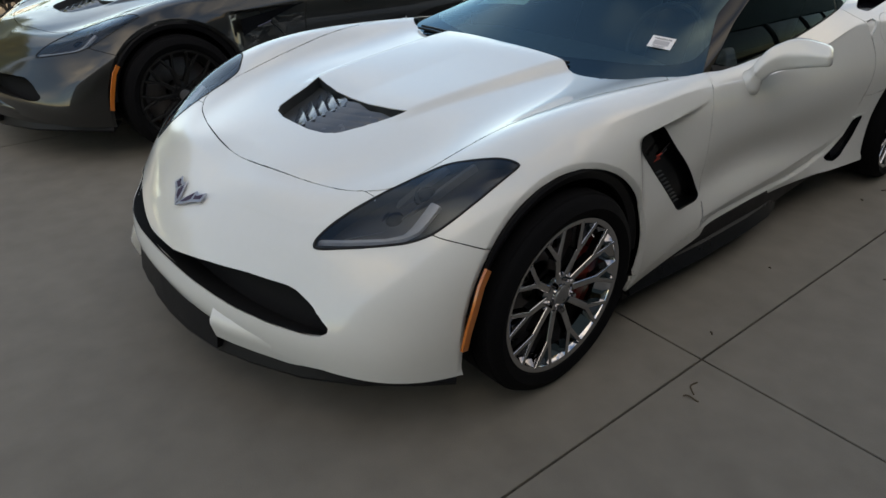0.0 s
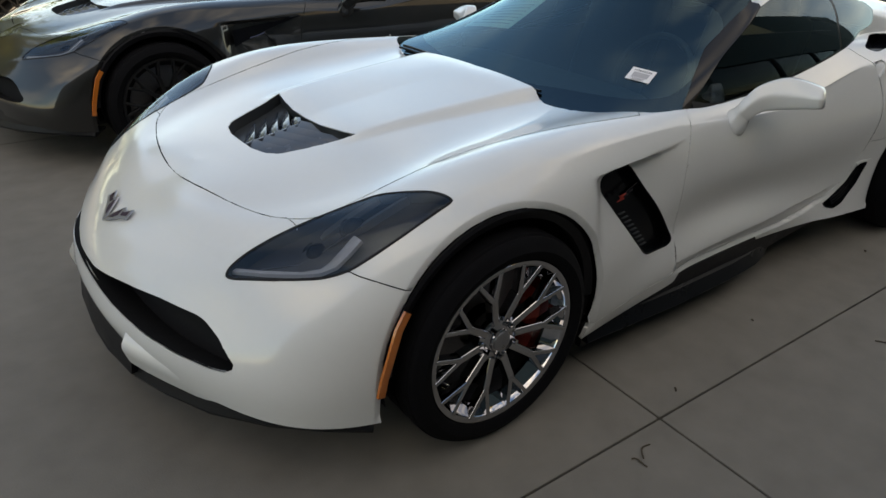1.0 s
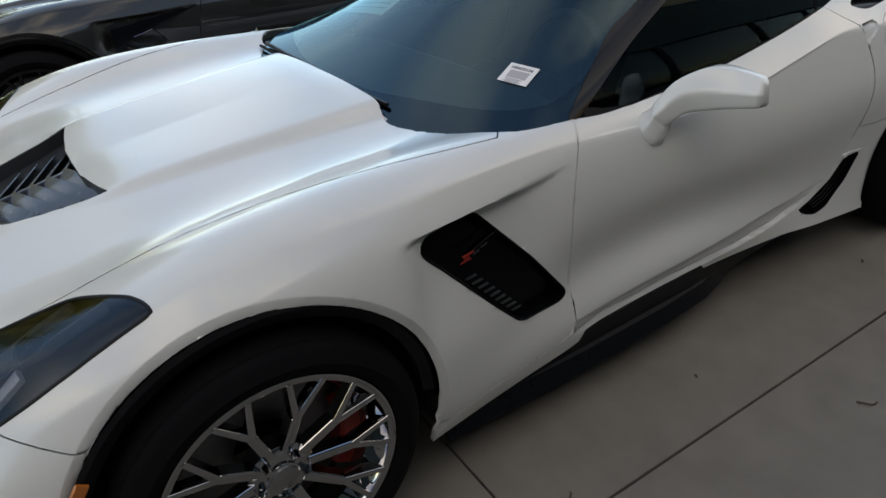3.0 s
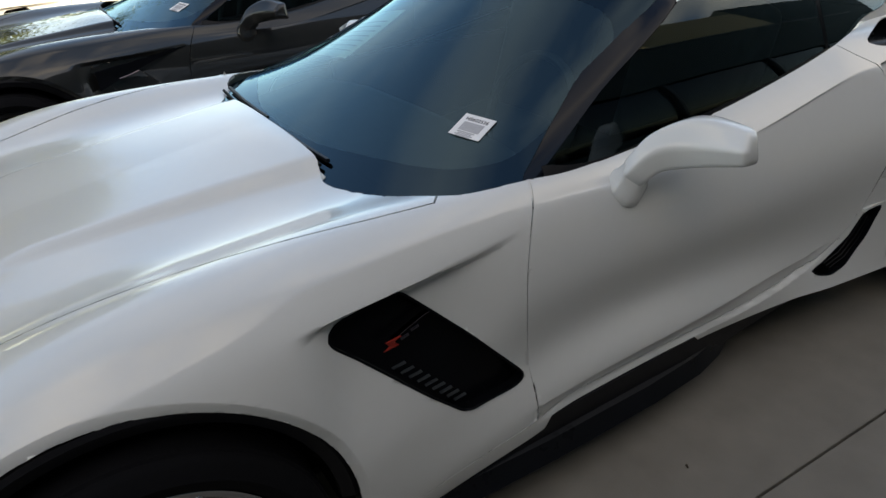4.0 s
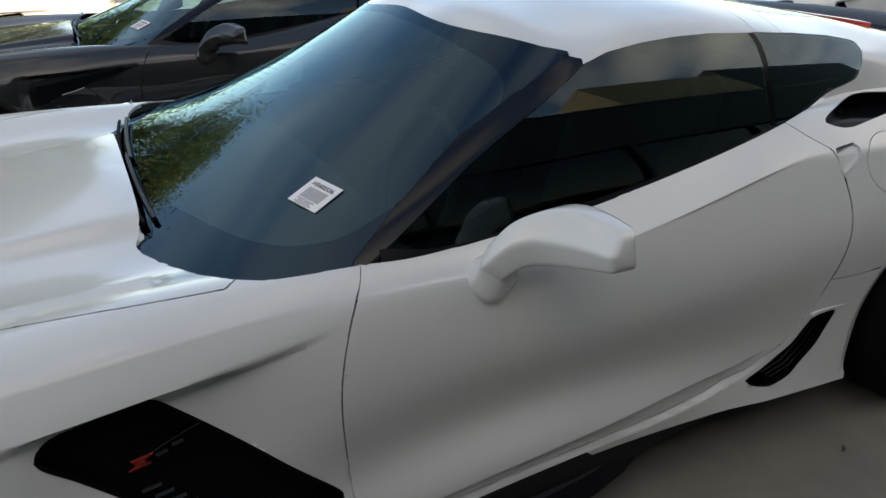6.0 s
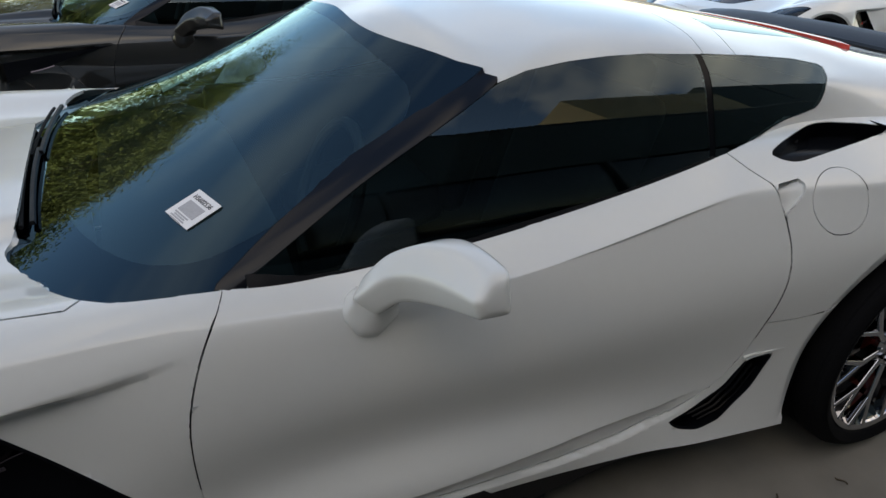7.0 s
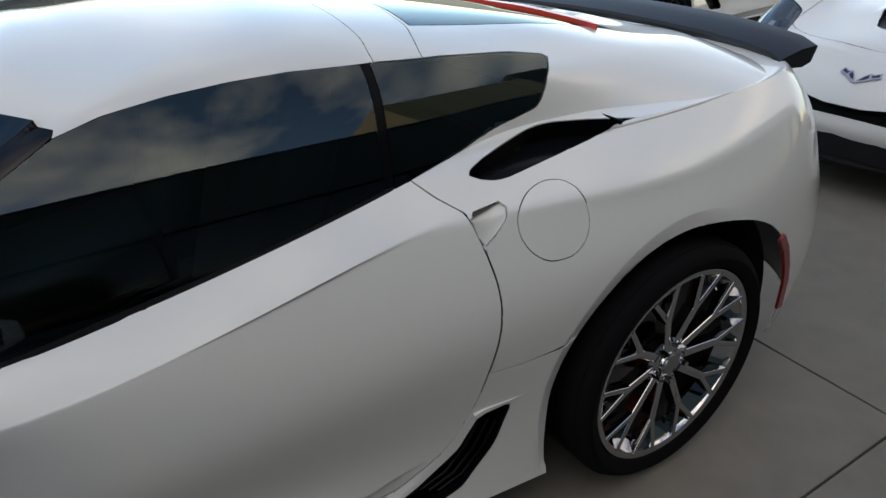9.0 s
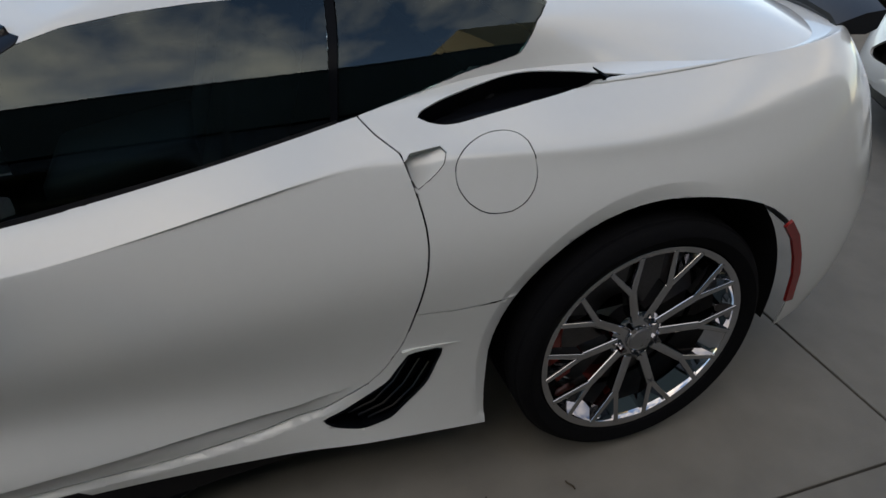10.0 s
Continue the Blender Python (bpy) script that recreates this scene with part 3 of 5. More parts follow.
def seal(source, number, side, half, sink=.0, rounds=2):
    """A slim rubber bead round the faces of one number."""
    bm = panel(source, number, (side,), 0.0, 0.0)
    after = {}
    for e in bm.edges:
        if len(e.link_faces) == 1 and max(abs(v.co.y) for v in e.verts) > 2e-3:
            for a, b in ((e.verts[0], e.verts[1]), (e.verts[1], e.verts[0])):
                after.setdefault(a, []).append(b)
    tips = [v for v in after if len(after[v]) == 1]
    first = tips[0] if tips else next(iter(after))
    loop, last = [first], None
    while True:
        ahead = [v for v in after[loop[-1]] if v is not last]
        last = loop[-1]
        if not ahead or ahead[0] is first or len(loop) > 900:
            break
        loop.append(ahead[0])
    p = np.array([v.co - v.normal * sink for v in loop])
    n = np.array([v.normal for v in loop])
    bm.free()
    if tips:
        # two halves meet on the middle line
        p, n = np.concatenate([p, (p * (1, -1, 1))[::-1]]), np.concatenate([n, (n * (1, -1, 1))[::-1]])
    along = np.concatenate([[0], np.cumsum(np.linalg.norm(np.diff(np.concatenate([p, p[:1]]), axis=0), axis=1))])
    steps = np.arange(0, along[-1], .008)
    p = np.stack([np.interp(steps, along, np.append(p[:, k], p[0, k])) for k in range(3)], 1)
    n = np.stack([np.interp(steps, along, np.append(n[:, k], n[0, k])) for k in range(3)], 1)
    for _ in range(rounds):
        p = .5 * p + .25 * (np.roll(p, 1, 0) + np.roll(p, -1, 0))
    out = bmesh.new()
    d = np.roll(p, -1, 0) - np.roll(p, 1, 0)
    c = np.cross(n, d)
    c /= np.linalg.norm(c, axis=1)[:, None] + 1e-9
    rings = [[out.verts.new(Vector(p[i]) + Vector(c[i]) * a * half + Vector(n[i]) * b * half) for a, b in ((-1, -1), (-1, .2), (-.4, .6), (.4, .6), (1, .2), (1, -1))] for i in range(len(p))]
    for i in range(len(rings)):
        a, b = rings[i], rings[(i + 1) % len(rings)]
        for k in range(6):
            out.faces.new((a[k], a[(k + 1) % 6], b[(k + 1) % 6], b[k]))
    bmesh.ops.recalc_face_normals(out, faces=out.faces)
    return out


def sunk(x, z):
    """How far the flank lies back under the fin line behind the front wheel."""
    def ease(a, b, t):
        t = min(max((t - a) / (b - a), 0), 1)
        return t * t * (3 - 2 * t)
    line = float(np.interp(x, [p[0] for p in FIN_TOP], [p[1] for p in FIN_TOP]))
    thick = float(np.interp(x, [p[0] for p in FIN_TOP], [a[1] - b[1] for a, b in zip(FIN_TOP, FIN_LOW)]))
    step = min(max((line - z) / thick, 0), 1)
    return .036 * ease(.31, .41, x) * (1 - ease(.58, .88, x)) * step * (1 - ease(.10, .34, line - z))


def fin_step(bm):
    """Sinks the flank under the fin line."""
    for v in bm.verts:
        x, w, z = v.co
        if .30 < x < .9 and w > .6 and z > .30:
            v.co.y -= sunk(x, z)


def sill_step(bm):
    """Draws the sheet in under the sharp lower edge of the door and lets it out again at the sill."""
    def ease(a, b, t):
        t = min(max((t - a) / (b - a), 0), 1)
        return t * t * (3 - 2 * t)
    drawn = []
    for v in bm.verts:
        x, w, z = v.co
        if .80 < x < 2.07 and w > .8 and .2 < z < .40:
            edge = float(np.interp(x, *zip(*SILL_EDGE)))
            gap = float(np.interp(x, *zip(*SILL_GAP)))
            out = ease(0, .010, gap - .003 - z)
            step = min(max((edge - z) / .007, 0), 1) * (.011 + .013 * min(max((edge - z) / (edge - gap), 0), 1))
            step *= ease(.82, 1.0, x) * (1 - ease(1.86, 2.05, x)) * (1 - .55 * out)
            if step > 1e-5:
                v.co.y -= step
                drawn.append(v)
    return drawn


def arch_flange(bm):
    """Turns the sheet in round the wheel openings."""
    for v in bm.verts:
        x, w, z = v.co
        if w > .8 and z > .22:
            for cx, r, wide, deep in ((0, .384, .020, .012), (2.727, .392, .034, .012)):
                d = math.hypot(x - cx, z - .335) if z > .335 else abs(x - cx)
                if cx > 1 and x > cx:
                    deep *= max(1 - (x - cx) / .15, 0)
                if r - .01 < d < r + wide:
                    v.co.y -= deep * (1 - max(d - r, 0) / wide)


def wheel_parts(radius, width, rim_r, mat, car, at, side, front):
    """A wheel with tyre, barrel, forked spokes, nuts, cap, disc and caliper, as a part of the car. y = 0 is the tyre's outer face."""
    hub = new("wheel")
    hub.parent = car
    hub.matrix_basis = Matrix.Translation(at) @ (Matrix.Identity(4) if side < 0 else pose(0, 0, 0, 0, 0, 180))
    r = radius
    tyre = lathe([(rim_r + .004, .03), (rim_r + .008, .012), (rim_r + .022, .004), (rim_r + .035, .0), (r - .035, .004), (r - .016, .012), (r - .008, .022), (r - .007, .03), (r - .001, .034), (r, .05), (r, .085), (r - .007, .087), (r - .007, .095), (r, .097), (r, width / 2 - .008), (r - .007, width / 2 - .006), (r - .007, width / 2 + .006), (r, width / 2 + .008), (r, width - .05), (r - .012, width - .02), (rim_r, width)], 96)
    part("tyre", tyre, RUBBER, hub, "black low-profile rubber tyre")
    # rim lip and barrel
    barrel = lathe([(rim_r + .004, .034), (rim_r + .006, .020), (rim_r + .002, .016), (rim_r - .008, .017), (rim_r - .014, .020), (rim_r - .016, .026), (rim_r - .022, .034), (rim_r - .044, .060)], 96)
    part("rim", barrel, mat, hub)
    inner = lathe([(rim_r - .044, .060), (rim_r - .047, .09), (rim_r - .03, width - .03), (rim_r - .005, width - .02)], 64)
    part("barrel", inner, SATIN_BLACK if mat is not CHROME else BARREL, hub)
    spokes = bmesh.new()
    tip, fork, root = rim_r - .008, rim_r * .60, .058

    def bar(r0, a0, r1, a1, w0, w1, y0, y1, thick):
        p, q = Vector((r0 * math.cos(a0), y0, r0 * math.sin(a0))), Vector((r1 * math.cos(a1), y1, r1 * math.sin(a1)))
        d = (q - p).normalized()
        s = Vector((0, 1, 0)).cross(d).normalized()
        out = Vector((0, -1, 0))
        rings = []
        for c, w in ((p, w0), (q, w1)):
            # ridge in the middle with two sloping faces, square sides behind
            rings.append([spokes.verts.new(c + s * a + out * b) for a, b in ((-w, -thick), (-w, 0), (-w * .72, .0022), (w * .72, .0022), (w, 0), (w, -thick))])
        for k in range(6):
            spokes.faces.new((rings[0][k], rings[0][(k + 1) % 6], rings[1][(k + 1) % 6], rings[1][k]))
        spokes.faces.new(rings[0][::-1])
        spokes.faces.new(rings[1])

    for i in range(5):
        for s in (-1, 1):
            base = radians(72 * i + 90)
            bar(root, base + s * radians(17), fork, base + s * radians(17.5), .0125, .0115, .042, .026, .03)
            bar(fork * .985, base + s * radians(17.5), tip, base + s * radians(9.5), .0085, .0065, .026, .018, .028)
            bar(fork * .985, base + s * radians(17.5), tip, base + s * radians(27), .0085, .0065, .026, .018, .028)
    bmesh.ops.recalc_face_normals(spokes, faces=spokes.faces)
    bmesh.ops.bevel(spokes, geom=[e for e in spokes.edges], offset=.0012, segments=1, affect="EDGES")
    part("spokes", spokes, mat, hub, smooth=25)
    centre = lathe([(0.001, .034), (.030, .034), (.034, .036), (.036, .042), (.060, .044), (.072, .05), (.075, .09), (0.001, .09)], 48)
    part("hub_plate", centre, mat, hub)
    cap = lathe([(.001, .028), (.024, .028), (.029, .030), (.031, .036), (.001, .036)], 40)
    part("centre_cap", cap, BADGE_GREY if mat is CHROME else mat, hub)
    for i in range(5):
        a = radians(72 * i + 54)
        nut = bmesh.new()
        bmesh.ops.create_cone(nut, cap_ends=True, segments=6, radius1=.0105, radius2=.008, depth=.024, matrix=pose(.051 * math.cos(a), .034, .051 * math.sin(a), 90))
        part("wheel_nut", nut, mat, hub, smooth=20)
    disc = lathe([(.07, .135), (rim_r - .055, .135), (rim_r - .052, .137), (rim_r - .052, .165), (.07, .165)], 64)
    part("brake_disc", disc, STEEL, hub)
    mid = radians(-8 if front else 188)
    cal = sweep([((rim_r - .066) * math.cos(mid + radians(k * 7)), .125, (rim_r - .066) * math.sin(mid + radians(k * 7))) for k in range(-4, 5)], [(-.026, -.03), (-.018, -.038), (.03, -.038), (.03, .034), (-.018, .034), (-.026, .026)], up=(0, -1, 0))
    part("brake_caliper", cal, CALIPER_RED, hub, "red brake caliper")
    return hub


def outline_strip(points, half, up):
    """A thin rounded bead along a path."""
    return sweep(points, [(half * math.cos(radians(a)), half * math.sin(radians(a))) for a in range(0, 360, 60)], up)


def local_plane(grid, x, w, reach=.06):
    """Mean point and normal of a surface grid round (x, w)."""
    p = grid.reshape(-1, 3)
    p = p[p[:, 2] > .5]
    d = np.hypot(p[:, 0] - x, p[:, 1] - w)
    q = p[d < max(reach, np.sort(d)[8])]
    m = q.mean(0)
    n = np.linalg.svd(q - m)[2][2]
    return m, n if n[2] > 0 else -n


def surface_height(grid, x, w):
    """Height of a surface grid over (x, w)."""
    m, n = local_plane(grid, x, w, .03)
    return float(m[2] - (n[0] * (x - m[0]) + n[1] * (w - m[1])) / n[2])


def flank_width(grid, x, z):
    """Half width of the flank at (x, z)."""
    p = grid.reshape(-1, 3)
    p = p[p[:, 1] > .6]
    d = np.hypot(p[:, 0] - x, p[:, 2] - z)
    k = np.argsort(d)[:6]
    share = 1 / (d[k] + .002)
    return float((p[k, 1] * share).sum() / share.sum())


STASH, FLANK = [], []


def build_car():
    car = thing("sports_car", "white two-seat sports coupe parked on concrete", "car", "row of parked sports cars")
    low_grid, top_grid = lofted(LOWER, 320, 118), lofted(UPPER, 300, 96)
    # raised middle of the hood, from the vent back to the windshield
    x, w = low_grid[..., 0], low_grid[..., 1]
    back = np.clip((x + .12) / .72, 0, 1)
    side_of = np.clip((.300 + .085 * back - w) / (.034 + .03 * back), 0, 1)
    along = np.clip((x + .17) / .14, 0, 1) * (low_grid[..., 2] > .6) * (x < .75)
    along = along * along * (3 - 2 * along) * (.012 + .018 * back)
    low_grid[..., 2] += side_of**2 * (3 - 2 * side_of) * along
    low, top = shell(low_grid), shell(top_grid)
    FLANK.append(low_grid)
    flank = lambda c: c[1] > .40
    for poly, view, test in (
        (ARCH_FRONT, SIDE, lambda c: c[1] > .74 and c[2] < .8), (ARCH_REAR, SIDE, lambda c: c[1] > .74),
        (HEADLIGHT, ABOVE, lambda c: c[2] > .53), (SIDE_VENT, SIDE, lambda c: c[1] > .7), (SILL_VENT, SIDE, lambda c: c[1] > .7),
        (DECK_VENT, ABOVE, lambda c: c[2] > .84), (FUEL, SIDE, lambda c: c[1] > .72), (HANDLE, SIDE, lambda c: c[1] > .74), (DOOR, SIDE, lambda c: c[1] > .66),
        (ROCKER, SIDE, flank), (CABIN, ABOVE, lambda c: c[2] > .74), (HOOD, ABOVE, lambda c: c[2] > .60), (HOOD_VENT, ABOVE, lambda c: c[2] > .6),
        (FASCIA, SIDE, flank), (GRILLE, AHEAD, lambda c: c[0] < -.5)):
        cut(low, poly, view, test)
    for cx, r in ((0, .404), (2.727, .426)):
        ring = [(cx - r, .22), (cx - r, .335)] + arc_points(cx, .335, r, r, 176, 4, 30) + [(cx + r, .335), (cx + r, .22)]
        cut(low, ring, SIDE, lambda c: c[1] > .78, closed=False)
    for line in (FIN_TOP, FIN_LOW, SILL_EDGE, [(x, z - .007) for x, z in SILL_EDGE], [(x, z - .004) for x, z in SILL_GAP], [(x, z - .013) for x, z in SILL_GAP]):
        cut(low, line, SIDE, lambda c: c[1] > .7, closed=False)
    always = lambda c: True
    claim(low, ARCH_FRONT, SIDE, lambda c: c[1] > .70, 1)
    claim(low, ARCH_REAR, SIDE, lambda c: c[1] > .70, 1)
    claim(low, HEADLIGHT, ABOVE, lambda c: c[2] > .53, 2)
    claim(low, SIDE_VENT, SIDE, lambda c: c[1] > .7, 3)
    claim(low, SILL_VENT, SIDE, lambda c: c[1] > .7, 4)
    claim(low, CABIN, ABOVE, lambda c: c[2] > .70, 6)
    claim(low, DECK_VENT, ABOVE, lambda c: c[2] > .80, 5)
    claim(low, FUEL, SIDE, lambda c: c[1] > .7, 7)
    claim(low, HANDLE, SIDE, lambda c: c[1] > .7, 8)
    claim(low, GRILLE, AHEAD, lambda c: c[0] < -.5, 9)
    claim(low, HOOD_VENT, ABOVE, lambda c: c[2] > .6, 10)
    claim(low, HOOD, ABOVE, lambda c: c[2] > .6, 11)
    claim(low, FASCIA, SIDE, always, 12)
    claim(low, DOOR, SIDE, lambda c: c[1] > .6, 13)
    claim(low, ROCKER, SIDE, lambda c: c[1] > .3, 14)
    layer = low.faces.layers.int["panel"]
    for f in low.faces:
        if f[layer] == 0:
            f[layer] = 15 if f.calc_center_median().x < 1.2 else 16
    before = {v: v.co.copy() for v in low.verts}
    fin_step(low)
    arch_flange(low)
    own = low.verts.layers.float_vector["sheet"]
    for v in [v for v in low.verts if (v.co - before[v]).length > 1e-5]:
        v[own] = (0, 0, 0)
        for e in v.link_edges:
            e.other_vert(v)[own] = (0, 0, 0)
    for v in sill_step(low):
        v[own] = (0, 0, 0)
    for poly, view, test in ((WINDSHIELD, SIDE, always), (PILLAR, SIDE, always), (SIDE_GLASS, SIDE, lambda c: c[1] > .3), (REAR_GLASS, SIDE, lambda c: c[1] > .3), (ROOF, ABOVE, lambda c: c[2] > 1), (HOOP, ABOVE, lambda c: c[2] > 1), (HATCH, ABOVE, lambda c: c[2] > .9), (BELT, SIDE, lambda c: c[1] > .5)):
        cut(top, poly, view, test)
    cut(top, CLEAR, ABOVE, lambda c: c[2] > .78)
    claim(top, BELT, SIDE, lambda c: c[1] > .5, 10)
    claim(top, SIDE_GLASS, SIDE, lambda c: c[1] > .3, 2)
    claim(top, REAR_GLASS, SIDE, lambda c: c[1] > .3, 3)
    claim(top, WINDSHIELD, SIDE, always, 1)
    claim(top, PILLAR, SIDE, always, 4)
    band = [(2.04, .5), (2.04, 1.117), (2.112, 1.119), (2.132, 1.118), (2.15, 1.1), (2.15, .5)]
    claim(top, band, SIDE, lambda c: c[1] > .3, 5)
    claim(top, HATCH, ABOVE, lambda c: c[2] > .9, 8)
    claim(top, ROOF, ABOVE, lambda c: c[2] > .95, 6)
    claim(top, HOOP, ABOVE, lambda c: c[2] > .95, 7)
    layer = top.faces.layers.int["panel"]
    for f in top.faces:
        if f[layer] == 0:
            f[layer] = 9 if f.calc_center_median().x > 2 else 4
    # windshield and side glass are even sheets
    glassy = top.verts.layers.float_vector["glass"]

    def even(numbers, axis, first, second, terms, keep, hold):
        sheet = {v for f in top.faces if f[layer] in numbers for v in f.verts}
        sample = [v.co for v in sheet if keep(v.co)]
        curve = np.linalg.lstsq(np.array([terms(c[first], c[second]) for c in sample]), np.array([c[axis] for c in sample]), rcond=None)[0]
        for v in sheet:
            p, q, e = v.co[first], v.co[second], .004
            v.co[axis] += hold(v.co) * (float(np.dot(terms(p, q), curve)) - v.co[axis])
            n = Vector()
            n[axis] = 1
            n[first] = -float(np.dot(np.subtract(terms(p + e, q), terms(p - e, q)), curve)) / (2 * e)
            n[second] = -float(np.dot(np.subtract(terms(p, q + e), terms(p, q - e)), curve)) / (2 * e)
            v[glassy] = n.normalized()
        return lambda p, q: float(np.dot(terms(p, q), curve))
    shield_height = even((1,), 2, 0, 1, lambda x, w: [x**i * w**(2 * j) for i in range(3) for j in range(3)], lambda c: c.y < .69, lambda c: min(max((.70 - c.y) / .05, 0), 1))
    even((2, 3, 5), 1, 0, 2, lambda x, z: [1, x, x * x, z, z * z], lambda c: c.z > .85, lambda c: 0)
    for f in top.faces:
        if f[layer] == 1:
            c = f.calc_center_median()
            if not inside((c.x, c.y), CLEAR):
                f[layer] = 11
    for v in top.verts:
        if v.co.x < 1.15 and not inside((v.co.x, v.co.y), CABIN):
            v.co.z -= .004
    both, left, right = (-1, 1), (-1,), (1,)
    hood = part("hood", panel(low, 11, both, .0026), PAINT_WHITE, car)
    part("front_bumper", panel(low, 12, both), PAINT_WHITE, car)
    rear = part("rear_body", panel(low, 16, both, .0016, .004), PAINT_WHITE, car)
    part("roof_panel", panel(top, 6, both, .0004, 0), PAINT_WHITE, car)
    part("roof_hoop", panel(top, 7, both), PAINT_WHITE, car)
    part("hatch_frame", panel(top, 9, both), PAINT_WHITE, car)
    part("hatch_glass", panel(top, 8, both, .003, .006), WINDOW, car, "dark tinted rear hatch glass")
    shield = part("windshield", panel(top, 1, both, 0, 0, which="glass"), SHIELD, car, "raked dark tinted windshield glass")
    part("windshield_border", panel(top, 11, both, 0, 0, which="glass"), FRIT, shield, "black printed border of the glass")
    for side in (-1, 1):
        one = (side,)
        fender = part("front_fender", panel(low, 15, one, .0016, .004), PAINT_WHITE, car)
        door = part("door", panel(low, 13, one, .0022), PAINT_WHITE, car)
        part("rocker_panel", panel(low, 14, one), PAINT_WHITE, car)
        part("fuel_door" if side < 0 else "quarter_cap", panel(low, 7, one, .0008, .008), PAINT_WHITE, car)
        grip = pocket(low, 8, one, .030, lambda c: .25 + .75 * min(max((2.272 - c.x) / .07, 0), 1))
        part("handle_recess", grip, PAINT_WHITE, car, "moulded finger recess behind the door")
        part("a_pillar", panel(top, 4, one, .001, .006), PILLAR_BLACK, car, "gloss black windshield pillar trim")
        part("b_pillar", panel(top, 5, one, .0005, .006, which="glass"), GLOSS_BLACK, car, "black pillar between the side windows")
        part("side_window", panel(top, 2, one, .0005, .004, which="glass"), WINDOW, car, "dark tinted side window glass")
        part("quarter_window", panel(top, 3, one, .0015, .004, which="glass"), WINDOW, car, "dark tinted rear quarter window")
        # vents
        cover = part("vent_cover", panel(low, 3, one, .001, .004, -.004), PAINT_WHITE, car)
        STASH.append(cover.data)
        bpy.data.objects.remove(cover)
        vent = part("side_vent", pocket(low, 3, one, .030), GLOSS_BLACK, car, "black louvred vent behind the front wheel")
        def at(x, z, under):
            return side * (flank_width(low_grid, x, z) - sunk(x, z) - under)
        blade = [(x, at(x, z, .010), z) for x, z in ((.520, .628), (.556, .637), (.595, .646), (.626, .651))]
        part("vent_blade", sweep(blade, [(-.006, -.0012), (-.006, .0012), (.006, .0012), (.006, -.0012)]), DARK_CHROME, vent)
        for k in range(9):
            f = k / 8
            x, z = .522 + .130 * f, .572 - .138 * f
            part("vent_slat", box(.030, .008, .002, (x, at(x, z, .008), z), .0009, (0, -6, 0)), VENT_BLACK, vent)
        if side < 0:
            b = prism([(0, 0), (.034, .004), (.012, .008), (.040, .022), (.006, .018), (.026, .012)], .003)
            b.transform(pose(.496, at(.51, .62, .006), .612, 90))
            part("vent_badge", b, BADGE_RED, vent, "small red badge")
            for k in range(2):
                x, z = .548 + .026 * k, .622 + .007 * k
                ring = box(.020, .003, .009, (x, at(x, z, .007), z), .001, (0, -14, 0))
                add(ring, box(.010, .004, .004, (x, at(x, z, .0065), z), .001, (0, -14, 0)))
                part("badge_bar", ring, DARK_CHROME, vent)
        part("vent_rim", seal(low, 3, side, .003), GLOSS_BLACK, vent)
        duct = part("sill_vent", pocket(low, 4, one, .055), GLOSS_BLACK, car, "black brake duct ahead of the rear wheel")
        part("duct_rim", seal(low, 4, side, .003), GLOSS_BLACK, duct)
        for k in range(3):
            run = [(x - .022 * k + .02, side * w, z + .016 * k - .016) for x, w, z in ((2.03, .876, .272), (2.09, .884, .297), (2.14, .887, .345), (2.18, .889, .41))]
            part("duct_slat", outline_strip(run, .0035, (0, side, 0)), GLOSS_BLACK, duct)
        lip = [(x, side * (flank_width(low_grid, x, z) - .002), z) for x, z in ((2.140, .438), (2.165, .443), (2.20, .444), (2.24, .445), (2.28, .447))]
        part("duct_lip", sweep(lip, lambda t: [(a * (1 - .85 * t), b * (1 - .6 * t)) for a, b in ((-.010, -.006), (-.010, .005), (.010, .005), (.010, -.006))]), PAINT_WHITE, duct, smooth=60)
        scoop = part("deck_vent", pocket(low, 5, one, .045), GLOSS_BLACK, car, "black air intake beside the quarter window")
        part("scoop_rim", seal(low, 5, side, .003), GLOSS_BLACK, scoop)
        # headlight
        lamp = part("headlight", pocket(low, 2, one, .045), LAMP_GREY, car, "dark headlight under a clear lens")
        part("lens", panel(low, 2, one, .0025, .004), LENS, lamp)
        part("lens_seal", seal(low, 2, side, .0035), SATIN_BLACK, lamp)
        bead = [(-.605, .540, .573), (-.55, .617, .585), (-.49, .696, .601), (-.455, .728, .613), (-.425, .738, .628), (-.39, .739, .654), (-.355, .737, .680)]
        bead = [(x + .004, side * (w - .010), z - .012) for x, w, z in bead]
        part("light_guide", sweep(bead, lambda t: [(a * (.8 + 1.3 * min(max((t - .4) / .25, 0), 1)), b) for a, b in ((-.008, -.008), (-.008, .002), (-.004, .005), (.004, .005), (.008, .002), (.008, -.008))]), LAMP_WHITE, lamp, "pale daytime light guide")
        for x, w, z, r in ((-.43, .655, .632, .030), (-.335, .672, .688, .027)):
            pr = lathe([(.001, -.014), (r * .6, -.010), (r * .95, 0), (r, .008), (r * 1.3, .010), (r * 1.35, .03)], 32)
            pr.transform(pose(x + .010, side * (w - .010), z - .020, -58, 0, 28 * side))
            part("projector", pr, GLOSS_BLACK, lamp)
        bezel = [(-.545, .575, .583), (-.47, .640, .607), (-.385, .668, .652), (-.29, .690, .708), (-.20, .712, .755)]
        bezel = [(x + .006, side * (w - .006), z - .022) for x, w, z in bezel]
